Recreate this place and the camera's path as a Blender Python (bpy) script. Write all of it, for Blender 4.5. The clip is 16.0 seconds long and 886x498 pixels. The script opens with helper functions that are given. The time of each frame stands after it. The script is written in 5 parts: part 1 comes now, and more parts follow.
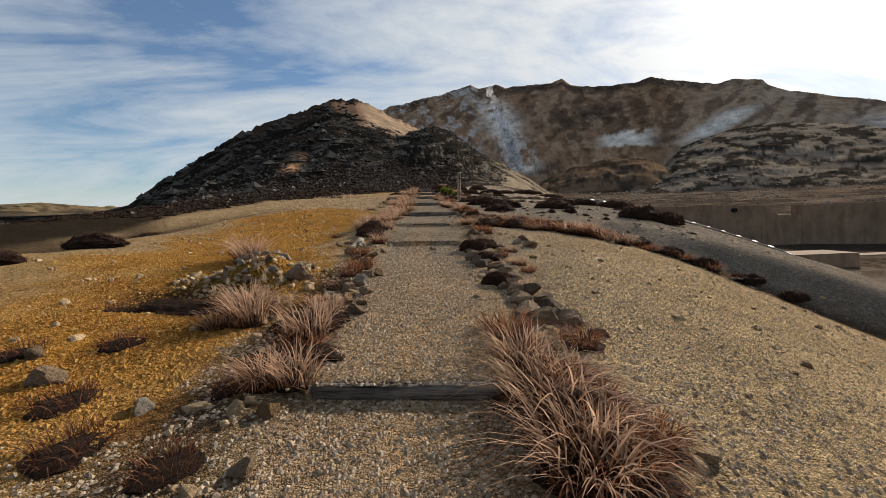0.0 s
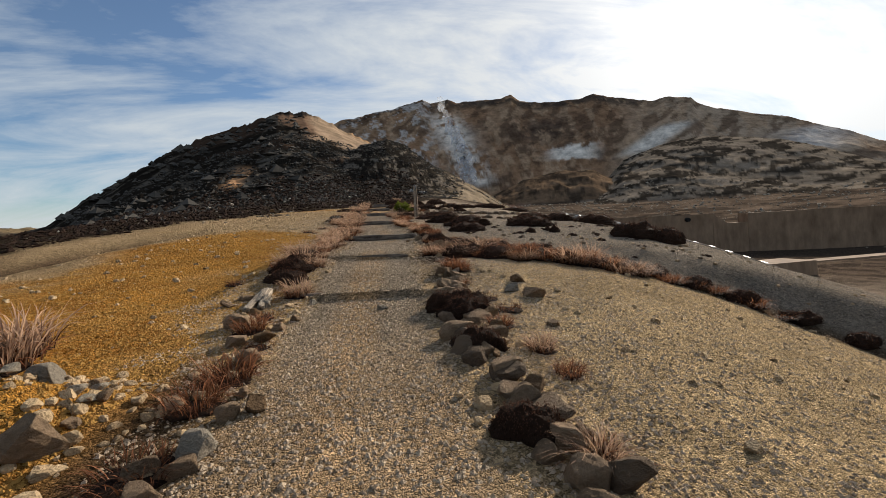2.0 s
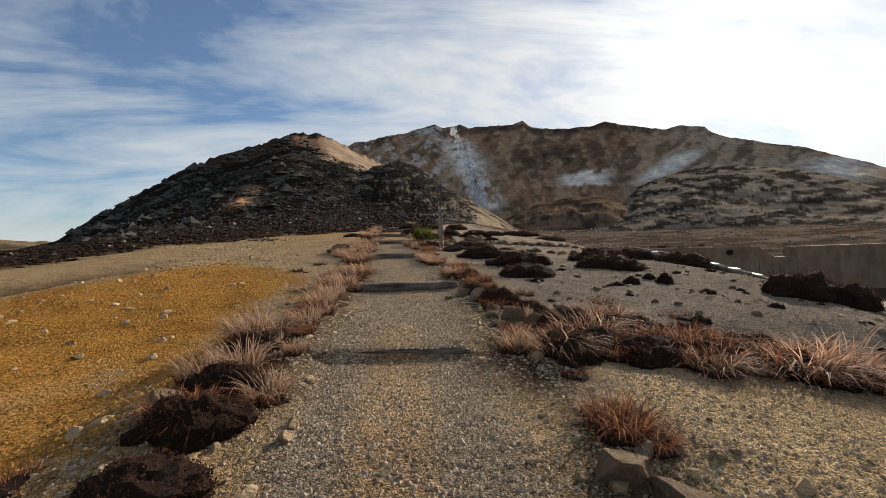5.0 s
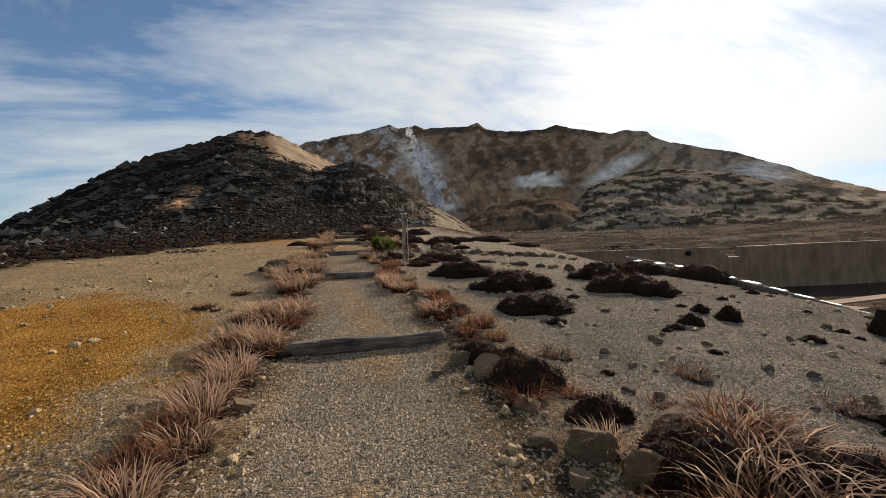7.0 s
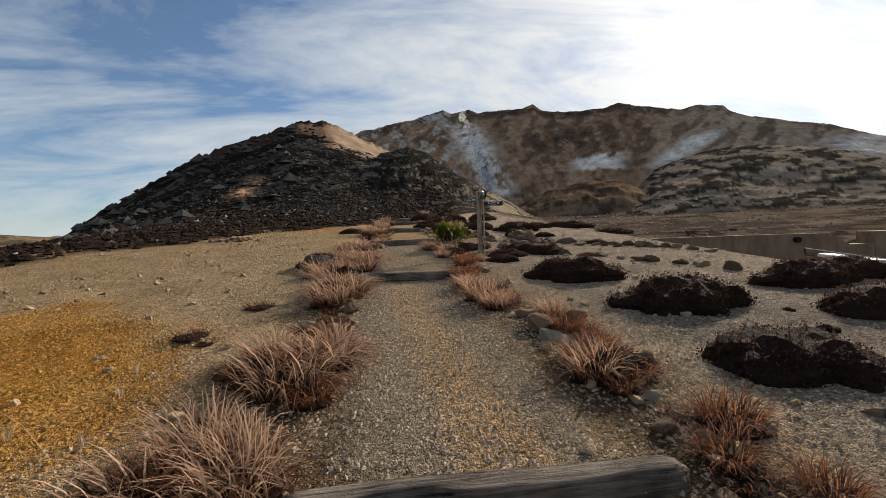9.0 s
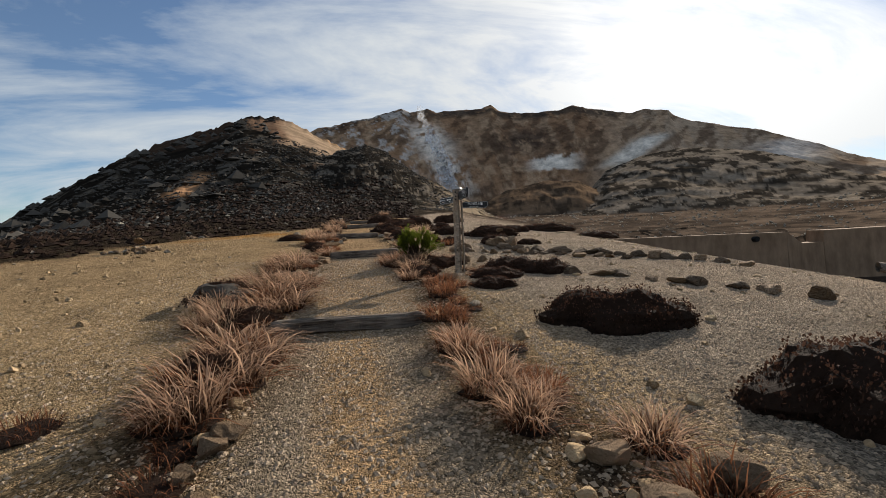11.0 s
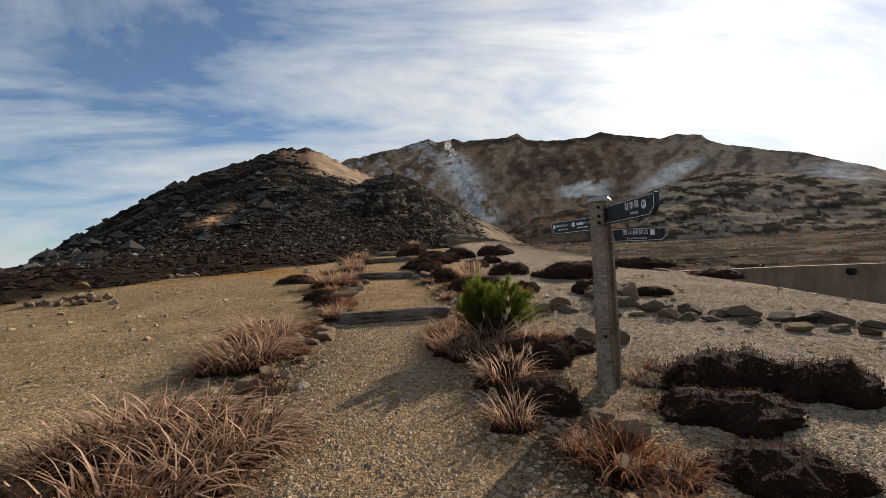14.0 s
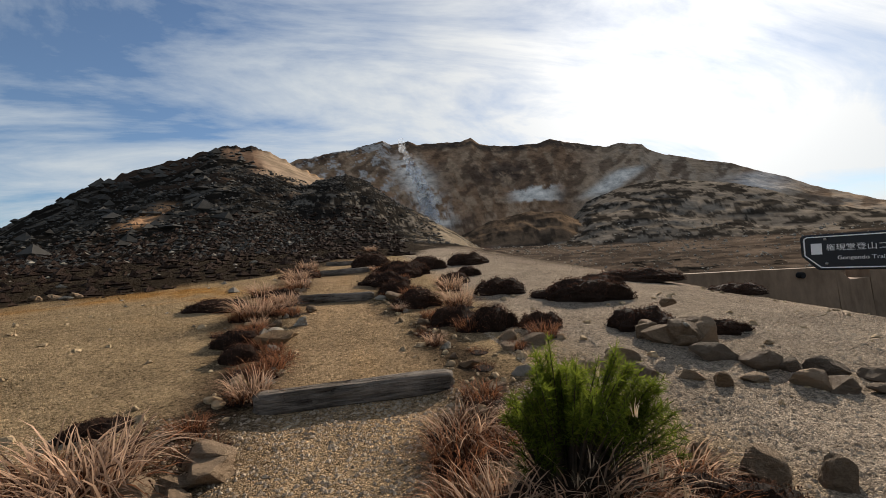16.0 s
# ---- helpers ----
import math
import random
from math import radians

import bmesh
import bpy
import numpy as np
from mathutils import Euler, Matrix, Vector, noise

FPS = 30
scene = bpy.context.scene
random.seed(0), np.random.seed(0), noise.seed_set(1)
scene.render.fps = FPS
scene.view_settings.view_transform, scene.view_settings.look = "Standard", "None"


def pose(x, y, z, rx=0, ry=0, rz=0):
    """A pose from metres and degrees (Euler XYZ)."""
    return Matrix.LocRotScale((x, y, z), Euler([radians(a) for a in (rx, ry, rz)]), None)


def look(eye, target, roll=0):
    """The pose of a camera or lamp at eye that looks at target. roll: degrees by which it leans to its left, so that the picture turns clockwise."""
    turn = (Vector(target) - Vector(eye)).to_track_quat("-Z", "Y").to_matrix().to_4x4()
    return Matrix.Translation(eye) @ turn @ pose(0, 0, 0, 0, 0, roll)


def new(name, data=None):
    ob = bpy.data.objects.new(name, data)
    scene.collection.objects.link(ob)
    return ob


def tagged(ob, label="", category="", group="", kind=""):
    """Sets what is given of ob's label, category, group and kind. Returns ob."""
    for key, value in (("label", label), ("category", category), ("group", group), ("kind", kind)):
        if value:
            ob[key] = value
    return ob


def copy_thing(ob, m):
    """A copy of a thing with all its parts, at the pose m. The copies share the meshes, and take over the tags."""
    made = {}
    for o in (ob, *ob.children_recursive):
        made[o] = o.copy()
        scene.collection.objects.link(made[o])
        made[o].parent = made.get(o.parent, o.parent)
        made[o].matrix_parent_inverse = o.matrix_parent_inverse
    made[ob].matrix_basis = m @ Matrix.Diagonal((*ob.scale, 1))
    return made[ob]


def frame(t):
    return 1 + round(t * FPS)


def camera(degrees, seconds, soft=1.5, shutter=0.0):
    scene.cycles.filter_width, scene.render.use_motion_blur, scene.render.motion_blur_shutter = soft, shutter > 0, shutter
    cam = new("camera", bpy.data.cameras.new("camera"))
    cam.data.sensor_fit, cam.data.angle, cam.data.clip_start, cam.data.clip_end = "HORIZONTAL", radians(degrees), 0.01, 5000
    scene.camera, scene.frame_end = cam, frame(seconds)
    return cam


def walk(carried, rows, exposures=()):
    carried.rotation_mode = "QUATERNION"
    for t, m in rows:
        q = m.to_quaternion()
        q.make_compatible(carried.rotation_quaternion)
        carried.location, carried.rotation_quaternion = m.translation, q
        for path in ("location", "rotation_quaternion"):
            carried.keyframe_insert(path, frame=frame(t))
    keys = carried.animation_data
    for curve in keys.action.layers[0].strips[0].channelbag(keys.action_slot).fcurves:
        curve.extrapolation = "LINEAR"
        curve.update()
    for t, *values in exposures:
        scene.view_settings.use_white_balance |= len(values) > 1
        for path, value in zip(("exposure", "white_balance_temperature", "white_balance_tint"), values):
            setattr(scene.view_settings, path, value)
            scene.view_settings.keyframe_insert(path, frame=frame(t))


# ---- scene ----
cam = camera(94.7, 16.0, 0.6)
PATH = [
    (0, (0.018, 0.016, 1.396), (0.011, 2.009, 1.229), -0.9),
    (0.5, (-0.063, 0.788, 1.511), (-0.085, 2.784, 1.397), -1.5),
    (1, (-0.108, 1.614, 1.574), (-0.122, 3.611, 1.477), -2.4),
    (1.5, (-0.092, 2.468, 1.601), (-0.017, 4.465, 1.504), -2.5),
    (2, (0.04, 3.272, 1.686), (0.248, 5.258, 1.578), -2.2),
    (2.5, (0.029, 3.944, 1.839), (0.318, 5.921, 1.738), -1.8),
    (3, (0.031, 4.751, 1.964), (0.415, 6.712, 1.883), -1.1),
    (3.5, (-0.07, 5.526, 2.018), (0.186, 7.509, 1.971), -0.8),
    (4, (-0.204, 6.344, 2.015), (-0.097, 8.341, 1.998), -0.7),
    (6.5, (-0.578, 9.911, 2.526), (-0.228, 11.88, 2.537), -1.4),
    (7, (-0.446, 10.758, 2.579), (-0.067, 12.722, 2.585), -1.6),
    (7.5, (-0.45, 11.624, 2.622), (-0.169, 13.604, 2.624), -1.6),
    (8, (-0.481, 12.494, 2.684), (-0.315, 14.487, 2.684), -1.6),
    (8.5, (-0.684, 13.268, 2.709), (-0.605, 15.266, 2.686), -1.7),
    (9, (-0.726, 14.079, 2.683), (-0.606, 16.074, 2.63), -1.8),
    (9.5, (-0.717, 14.935, 2.7), (-0.521, 16.924, 2.644), -2.1),
    (10, (-0.643, 15.592, 2.794), (-0.362, 17.572, 2.757), -2.2),
    (12.5, (-0.656, 19.127, 3.106), (-0.3332, 21.0975, 2.9931), -2.18),
    (13, (-0.733, 19.844, 3.173), (-0.547, 21.8326, 3.0693), -1.66),
    (13.5, (-0.779, 20.604, 3.307), (-0.6131, 22.5959, 3.3764), -1.34),
    (14, (-0.825, 21.38, 3.358), (-0.6327, 23.3692, 3.4367), -2.29),
    (14.5, (-0.911, 22.107, 3.394), (-0.6969, 24.095, 3.4394), -2.23),
    (15, (-0.962, 22.76, 3.538), (-0.7123, 24.744, 3.5736), -2.15),
    (15.5, (-0.967, 23.439, 3.625), (-0.636, 25.4106, 3.683), -2.42),
    (16, (-0.964, 24.156, 3.693), (-0.5484, 26.1105, 3.7777), -2.68),
]
walk(cam, [(t, look(eye, target, roll)) for t, eye, target, roll in PATH], ((0, 0.42), (16, 0.42)))

# ---- world, sun, exposure ----
SUN_AZ, SUN_EL = 44.0, 25.0
SUN = Vector((math.sin(radians(SUN_AZ)) * math.cos(radians(SUN_EL)), math.cos(radians(SUN_AZ)) * math.cos(radians(SUN_EL)), math.sin(radians(SUN_EL))))


class Nodes:
    """A short way to write node trees."""

    def __init__(self, tree):
        self.tree = tree
        tree.nodes.clear()

    def add(self, kind, settings=None, **inputs):
        node = self.tree.nodes.new(kind)
        chosen = settings or {}
        if "operation" in chosen:
            node.operation = chosen["operation"]
        if "use_clamp" in chosen:
            node.use_clamp = chosen["use_clamp"]
        if "data_type" in chosen:
            node.data_type, node.blend_type = chosen["data_type"], chosen["blend_type"]
        if "feature" in chosen:
            node.feature = chosen["feature"]
        if "attribute_name" in chosen:
            node.attribute_name = chosen["attribute_name"]
        for key, value in inputs.items():
            socket = node.inputs[int(key[1:])] if key[0] == "i" and key[1:].isdigit() else node.inputs[key.replace("_", " ")]
            if isinstance(value, bpy.types.NodeSocket):
                self.tree.links.new(value, socket)
            else:
                socket.default_value = value
        return node

    def math(self, op, a, b=0.0, clamp=False):
        return self.add("ShaderNodeMath", {"operation": op, "use_clamp": clamp}, i0=a, i1=b).outputs[0]

    def mix(self, fac, a, b, blend="MIX"):
        return self.add("ShaderNodeMix", {"data_type": "RGBA", "blend_type": blend}, i0=fac, i6=a, i7=b).outputs[2]

    def noise(self, vec, scale, detail=4.0, rough=0.55, dist=0.0):
        return self.add("ShaderNodeTexNoise", None, Vector=vec, Scale=scale, Detail=detail, Roughness=rough, Distortion=dist).outputs[0]

    def ramp(self, fac, stops):
        node = self.add("ShaderNodeValToRGB", None, i0=fac)
        el = node.color_ramp.elements
        while len(el) < len(stops):
            el.new(0.5)
        for e, (p, c) in zip(el, stops):
            e.position, e.color = p, (c, c, c, 1) if isinstance(c, (int, float)) else (*c, 1)
        return node.outputs[0]


def build_world():
    world = bpy.data.worlds.new("sky")
    scene.world = world
    world.use_nodes = True
    n = Nodes(world.node_tree)
    air = n.add("ShaderNodeTexSky")
    air.sky_type, air.sun_disc, air.sun_elevation, air.sun_rotation = "NISHITA", False, radians(SUN_EL), radians(SUN_AZ)
    air.altitude, air.air_density, air.dust_density, air.ozone_density = 400.0, 1.0, 0.15, 3.2
    sky = air.outputs[0]
    way = n.add("ShaderNodeTexCoord").outputs["Generated"]
    xyz = n.add("ShaderNodeSeparateXYZ", None, i0=way)
    lift = n.math("ADD", n.math("MAXIMUM", xyz.outputs[2], 0.0), 0.22)
    u, v = n.math("DIVIDE", xyz.outputs[0], lift), n.math("DIVIDE", xyz.outputs[1], lift)
    flat = n.add("ShaderNodeCombineXYZ", None, i0=u, i1=v).outputs[0]
    # a thin high sheet, drawn out in streaks
    turned = n.add("ShaderNodeMapping", None, Vector=flat, Rotation=(0, 0, radians(-32)), Scale=(0.55, 1.25, 1)).outputs[0]
    streaks = n.noise(turned, 1.35, 9.0, 0.62, 0.9)
    veil = n.noise(flat, 0.55, 5.0, 0.55, 0.4)
    ripples = n.noise(turned, 7.0, 5.0, 0.6, 0.5)
    total = n.math("ADD", n.math("MULTIPLY", streaks, 0.85), n.math("ADD", n.math("MULTIPLY", veil, 0.55), n.math("MULTIPLY", ripples, 0.12)))
    # the sheet is denser on the sunward side, thin on the other
    facing = n.add("ShaderNodeVectorMath", {"operation": "DOT_PRODUCT"}, i0=way, i1=SUN).outputs["Value"]
    toward = n.math("MAXIMUM", facing, 0.0)
    total = n.math("ADD", total, n.math("MULTIPLY", n.math("POWER", toward, 3.0), 0.17))
    low_haze = n.math("SUBTRACT", 1.0, n.math("MULTIPLY", xyz.outputs[2], 5.0), True)
    total = n.math("ADD", total, n.math("MULTIPLY", low_haze, 0.16))
    mask = n.ramp(total, ((0.68, 0.02), (0.78, 0.42), (0.93, 0.95)))
    glow = n.math("ADD", n.math("MULTIPLY", n.math("POWER", toward, 4.0), 2.4), n.math("MULTIPLY", n.math("POWER", toward, 26.0), 4.5))
    bright = n.math("ADD", 6.6, glow)
    tint = n.mix(n.math("POWER", toward, 4.0), (0.86, 0.94, 1.0, 1), (1.0, 0.985, 0.955, 1))
    cloud = n.add("ShaderNodeVectorMath", {"operation": "SCALE"}, i0=tint, Scale=bright).outputs[0]
    colour = n.mix(mask, sky, cloud)
    back = n.add("ShaderNodeBackground", None, Color=colour, Strength=0.077)
    n.tree.links.new(back.outputs[0], n.add("ShaderNodeOutputWorld").inputs[0])
    lamp = bpy.data.lights.new("sun", "SUN")
    lamp.energy, lamp.angle, lamp.color = 5.0, radians(0.6), (1.0, 0.91, 0.79)
    new("sun", lamp).matrix_world = look(SUN * 200, (0, 0, 0))


build_world()


# ---- materials ----
def material(name, rough=0.9):
    m = bpy.data.materials.new(name)
    m.use_nodes = True
    return m, Nodes(m.node_tree)


def finish(n, colour, rough=0.9, height=None, strength=0.4, distance=0.02, metal=0.0, translucent=None, gloss=0.06):
    extra = {}
    if height is not None:
        extra["Normal"] = n.add("ShaderNodeBump", None, Strength=strength, Distance=distance, Height=height).outputs[0]
    bsdf = n.add("ShaderNodeBsdfPrincipled", None, Base_Color=colour, Roughness=rough, Metallic=metal, **extra)
    bsdf.inputs["Specular IOR Level"].default_value = gloss
    shader = bsdf.outputs[0]
    if translucent:
        thin = n.add("ShaderNodeBsdfTranslucent", None, Color=colour)
        shader = n.add("ShaderNodeMixShader", None, i0=translucent, i1=shader, i2=thin.outputs[0]).outputs[0]
    n.tree.links.new(shader, n.add("ShaderNodeOutputMaterial").inputs[0])


def ground_material():
    m, n = material("ground_cover")
    pos = n.add("ShaderNodeNewGeometry").outputs["Position"]
    cover = n.add("ShaderNodeAttribute", {"attribute_name": "cover"}).outputs["Color"]
    far = n.add("ShaderNodeAttribute", {"attribute_name": "far"}).outputs["Fac"]
    warp = n.add("ShaderNodeTexNoise", None, Vector=pos, Scale=18.0, Detail=2.0).outputs[1]
    bent = n.add("ShaderNodeMix", {"data_type": "RGBA", "blend_type": "LINEAR_LIGHT"}, i0=0.03, i6=pos, i7=warp).outputs[2]
    grit = n.add("ShaderNodeTexVoronoi", {"feature": "F1"}, Vector=bent, Scale=85.0)
    grit_big = n.add("ShaderNodeTexVoronoi", {"feature": "F1"}, Vector=bent, Scale=36.0)
    shade = n.add("ShaderNodeSeparateColor", None, i0=grit.outputs["Color"]).outputs[0]
    shade_big = n.add("ShaderNodeSeparateColor", None, i0=grit_big.outputs["Color"]).outputs[0]
    patch = n.noise(pos, 0.9, 6.0, 0.65)
    fine = n.noise(pos, 9.0, 5.0, 0.6)
    broad = n.noise(pos, 0.09, 8.0, 0.72)
    var = n.math("ADD", n.math("MULTIPLY", shade, 0.5), n.math("ADD", n.math("MULTIPLY", shade_big, 0.28), n.math("ADD", n.math("MULTIPLY", patch, 0.5), n.math("MULTIPLY", fine, 0.35))))
    near_var = n.ramp(n.math("MULTIPLY", var, 0.62), ((0.22, 0.12), (0.5, 0.98), (0.78, 2.2)))
    far_var = n.ramp(broad, ((0.3, 0.45), (0.5, 0.95), (0.72, 1.5)))
    tone = n.mix(far, near_var, far_var)
    colour = n.mix(1.0, cover, tone, "MULTIPLY")
    hollow = n.math("SUBTRACT", 1.0, grit.outputs["Distance"])
    big_hollow = n.math("MULTIPLY", n.math("SUBTRACT", 1.0, grit_big.outputs["Distance"]), 0.7)
    crumbs = n.noise(pos, 70.0, 4.0, 0.7)
    relief = n.math("ADD", n.math("MULTIPLY", n.math("ADD", hollow, big_hollow), 0.65), n.math("ADD", n.math("MULTIPLY", fine, 0.5), n.math("MULTIPLY", crumbs, 0.55)))
    relief = n.math("MULTIPLY", relief, n.math("SUBTRACT", 1.0, far))
    rough_far = n.math("MULTIPLY", n.math("MULTIPLY", n.noise(pos, 0.3, 9.0, 0.68), 9.0), far)
    finish(n, colour, 0.95, n.math("ADD", relief, rough_far), 1.0, 0.05, gloss=0.0)
    return m


def stone_material(name, dark, pale, scale=6.0, spread=0.5):
    m, n = material(name)
    pos = n.add("ShaderNodeTexCoord").outputs["Object"]
    luck = n.add("ShaderNodeObjectInfo").outputs["Random"]
    isle = n.add("ShaderNodeNewGeometry").outputs["Random Per Island"]
    grain = n.noise(pos, scale * 6, 6.0, 0.65)
    blotch = n.noise(pos, scale, 5.0, 0.6, 0.6)
    mixed = n.math("ADD", n.math("MULTIPLY", blotch, 0.9), n.math("ADD", n.math("MULTIPLY", grain, 0.4), n.math("ADD", n.math("MULTIPLY", luck, spread), n.math("MULTIPLY", isle, spread))))
    colour = n.mix(n.ramp(n.math("MULTIPLY", mixed, 0.62), ((0.3, 0.0), (0.85, 1.0))), (*dark, 1), (*pale, 1))
    finish(n, colour, 0.88, n.math("ADD", grain, n.math("MULTIPLY", blotch, 1.5)), 0.8, 0.05)
    return m


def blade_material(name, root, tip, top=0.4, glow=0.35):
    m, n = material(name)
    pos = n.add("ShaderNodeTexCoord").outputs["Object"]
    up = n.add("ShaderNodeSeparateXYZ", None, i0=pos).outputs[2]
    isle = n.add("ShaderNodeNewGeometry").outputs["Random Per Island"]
    # root to tip, the colour also holds the shade below and the sunlit tops
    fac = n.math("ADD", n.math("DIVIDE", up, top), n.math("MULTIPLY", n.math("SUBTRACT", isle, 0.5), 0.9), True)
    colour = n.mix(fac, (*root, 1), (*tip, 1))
    finish(n, colour, 0.7, translucent=glow)
    return m


def timber_material(name, dark, pale):
    m, n = material(name)
    pos = n.add("ShaderNodeTexCoord").outputs["Object"]
    drawn = n.add("ShaderNodeMapping", None, Vector=pos, Scale=(1.2, 22.0, 22.0)).outputs[0]
    grain = n.noise(drawn, 2.2, 7.0, 0.7, 0.6)
    stain = n.noise(pos, 3.0, 5.0, 0.6)
    fac = n.ramp(n.math("ADD", n.math("MULTIPLY", grain, 0.7), n.math("MULTIPLY", stain, 0.4)), ((0.40, 0.0), (0.68, 1.0)))
    finish(n, n.mix(fac, (*dark, 1), (*pale, 1)), 0.85, grain, 1.0, 0.035)
    return m


def plain_material(name, colour, rough=0.6, metal=0.0, wear=0.25, scale=8.0):
    m, n = material(name)
    pos = n.add("ShaderNodeTexCoord").outputs["Object"]
    dirt = n.noise(pos, scale, 7.0, 0.65)
    tone = n.ramp(dirt, ((0.25, 1.0 - wear), (0.75, 1.0 + wear)))
    finish(n, n.mix(1.0, (*colour, 1), tone, "MULTIPLY"), rough, dirt, 0.25, 0.01, metal, gloss=0.35)
    return m


def concrete_material():
    m, n = material("concrete")
    pos = n.add("ShaderNodeTexCoord").outputs["Object"]
    drips = n.add("ShaderNodeMapping", None, Vector=pos, Scale=(1.2, 1.2, 0.35)).outputs[0]
    runs = n.noise(drips, 1.1, 6.0, 0.65)
    blotch = n.noise(pos, 0.35, 6.0, 0.6)
    fac = n.ramp(n.math("ADD", n.math("MULTIPLY", runs, 0.6), n.math("MULTIPLY", blotch, 0.45)), ((0.35, 0.0), (0.7, 1.0)))
    finish(n, n.mix(fac, (0.15, 0.098, 0.062, 1), (0.33, 0.225, 0.145, 1)), 0.9, blotch, 0.3, 0.05)
    return m


def steam_material():
    m, n = material("steam")
    pos = n.add("ShaderNodeTexCoord").outputs["Object"]
    wisp = n.ramp(n.noise(pos, 0.09, 6.0, 0.65, 0.8), ((0.42, 0.0), (0.68, 0.42)))
    white = n.add("ShaderNodeBsdfDiffuse", None, Color=(0.85, 0.86, 0.88, 1)).outputs[0]
    thin = n.add("ShaderNodeBsdfTranslucent", None, Color=(0.85, 0.86, 0.88, 1)).outputs[0]
    body = n.add("ShaderNodeMixShader", None, i0=0.5, i1=white, i2=thin).outputs[0]
    clear = n.add("ShaderNodeBsdfTransparent").outputs[0]
    n.tree.links.new(n.add("ShaderNodeMixShader", None, i0=wisp, i1=clear, i2=body).outputs[0], n.add("ShaderNodeOutputMaterial").inputs[0])
    return m


GROUND = ground_material()
STEAM = steam_material()
ROCK = stone_material("grey_rock", (0.032, 0.021, 0.013), (0.32, 0.22, 0.138))
OCHRE_ROCK = stone_material("ochre_rock", (0.05, 0.033, 0.022), (0.24, 0.15, 0.08))
PALE_ROCK = stone_material("pale_rock", (0.12, 0.10, 0.078), (0.45, 0.38, 0.29))
PEBBLE = stone_material("gravel_stone", (0.11, 0.077, 0.049), (0.57, 0.435, 0.30), 10.0, 0.8)
OCHRE_PEBBLE = stone_material("ochre_gravel_stone", (0.10, 0.05, 0.015), (0.50, 0.27, 0.07), 10.0, 0.8)
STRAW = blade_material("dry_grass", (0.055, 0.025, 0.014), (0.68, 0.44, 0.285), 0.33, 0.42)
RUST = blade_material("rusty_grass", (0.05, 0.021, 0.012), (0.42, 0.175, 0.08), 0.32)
STALK = blade_material("seed_stalk", (0.3, 0.2, 0.12), (0.62, 0.48, 0.32), 0.7)
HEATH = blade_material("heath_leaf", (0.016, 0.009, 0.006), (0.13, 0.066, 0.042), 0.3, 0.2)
# litter darkened to near black, so the shade under plants is in it
SHADED_LITTER = stone_material("shaded_litter", (0.009, 0.006, 0.004), (0.04, 0.023, 0.015), 12.0)
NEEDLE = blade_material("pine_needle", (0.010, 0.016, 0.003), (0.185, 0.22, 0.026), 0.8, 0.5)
BARK = stone_material("bark", (0.03, 0.02, 0.014), (0.12, 0.085, 0.06), 20.0)
TIMBER = timber_material("weathered_timber", (0.016, 0.012, 0.010), (0.27, 0.22, 0.175))
SILVER = timber_material("silvered_timber", (0.10, 0.075, 0.052), (0.56, 0.46, 0.35))
CONCRETE = concrete_material()
BOARD = plain_material("dark_sign_board", (0.012, 0.014, 0.017), 0.35, 0.0, 0.3)
WHITE = plain_material("white_lettering", (0.78, 0.78, 0.76), 0.5, 0.0, 0.12, 40.0)
METAL = plain_material("dull_metal", (0.4, 0.39, 0.36), 0.45, 0.8, 0.3)
HOLE = plain_material("dark_hole", (0.008, 0.007, 0.006), 0.9)
FARROCK = stone_material("lava_boulder", (0.009, 0.008, 0.007), (0.085, 0.075, 0.063), 0.6, 0.7)
DARK_ROCK = stone_material("dark_boulder", (0.016, 0.012, 0.009), (0.17, 0.12, 0.08), 3.0)
# the sun on the stair treads is put into this pale colour
TREAD = plain_material("sunlit_tread", (0.6, 0.57, 0.52), 0.5)


# ---- land ----
def lattice(ix, iy, seed):
    k = (ix.astype(np.int64) * 374761393 + iy.astype(np.int64) * 668265263 + seed * 1442695041) & 0x7FFFFFFF
    k = ((k ^ (k >> 13)) * 1274126177) & 0x7FFFFFFF
    return ((k ^ (k >> 16)) & 0xFFFF) / 65535.0


def vnoise(x, y, seed=0):
    x, y = np.asarray(x, float), np.asarray(y, float)
    ix, iy = np.floor(x), np.floor(y)
    fx, fy = x - ix, y - iy
    fx, fy = fx * fx * (3 - 2 * fx), fy * fy * (3 - 2 * fy)
    a, b = lattice(ix, iy, seed), lattice(ix + 1, iy, seed)
    c, d = lattice(ix, iy + 1, seed), lattice(ix + 1, iy + 1, seed)
    return (a + (b - a) * fx) * (1 - fy) + (c + (d - c) * fx) * fy


def fbm(x, y, octaves=5, seed=0, ridged=False, gain=0.52):
    total, amp, norm = 0.0, 1.0, 0.0
    for o in range(octaves):
        v = vnoise(x * 2.03**o, y * 2.03**o, seed + 17 * o)
        total = total + amp * (1 - np.abs(2 * v - 1) if ridged else v)
        norm += amp
        amp *= gain
    return total / norm


def soft(x, w):
    return w * np.logaddexp(0, np.asarray(x, float) / w)


def smooth(a, b, x):
    t = np.clip((np.asarray(x, float) - a) / (b - a), 0, 1)
    return t * t * (3 - 2 * t)


LOG_Y = (2.68, 9.0, 11.95, 15.97, 21.8, 28.0, 33.5, 38.9, 42.6, 46.8)
CENTRE_Y, CENTRE_X = (-5, 2.7, 9.5, 12.5, 16, 21.8, 28, 33.5, 39, 47, 60), (0.0, -0.28, -0.45, -0.55, -0.42, -0.98, -1.0, -1.45, -1.45, -1.6, -1.0)


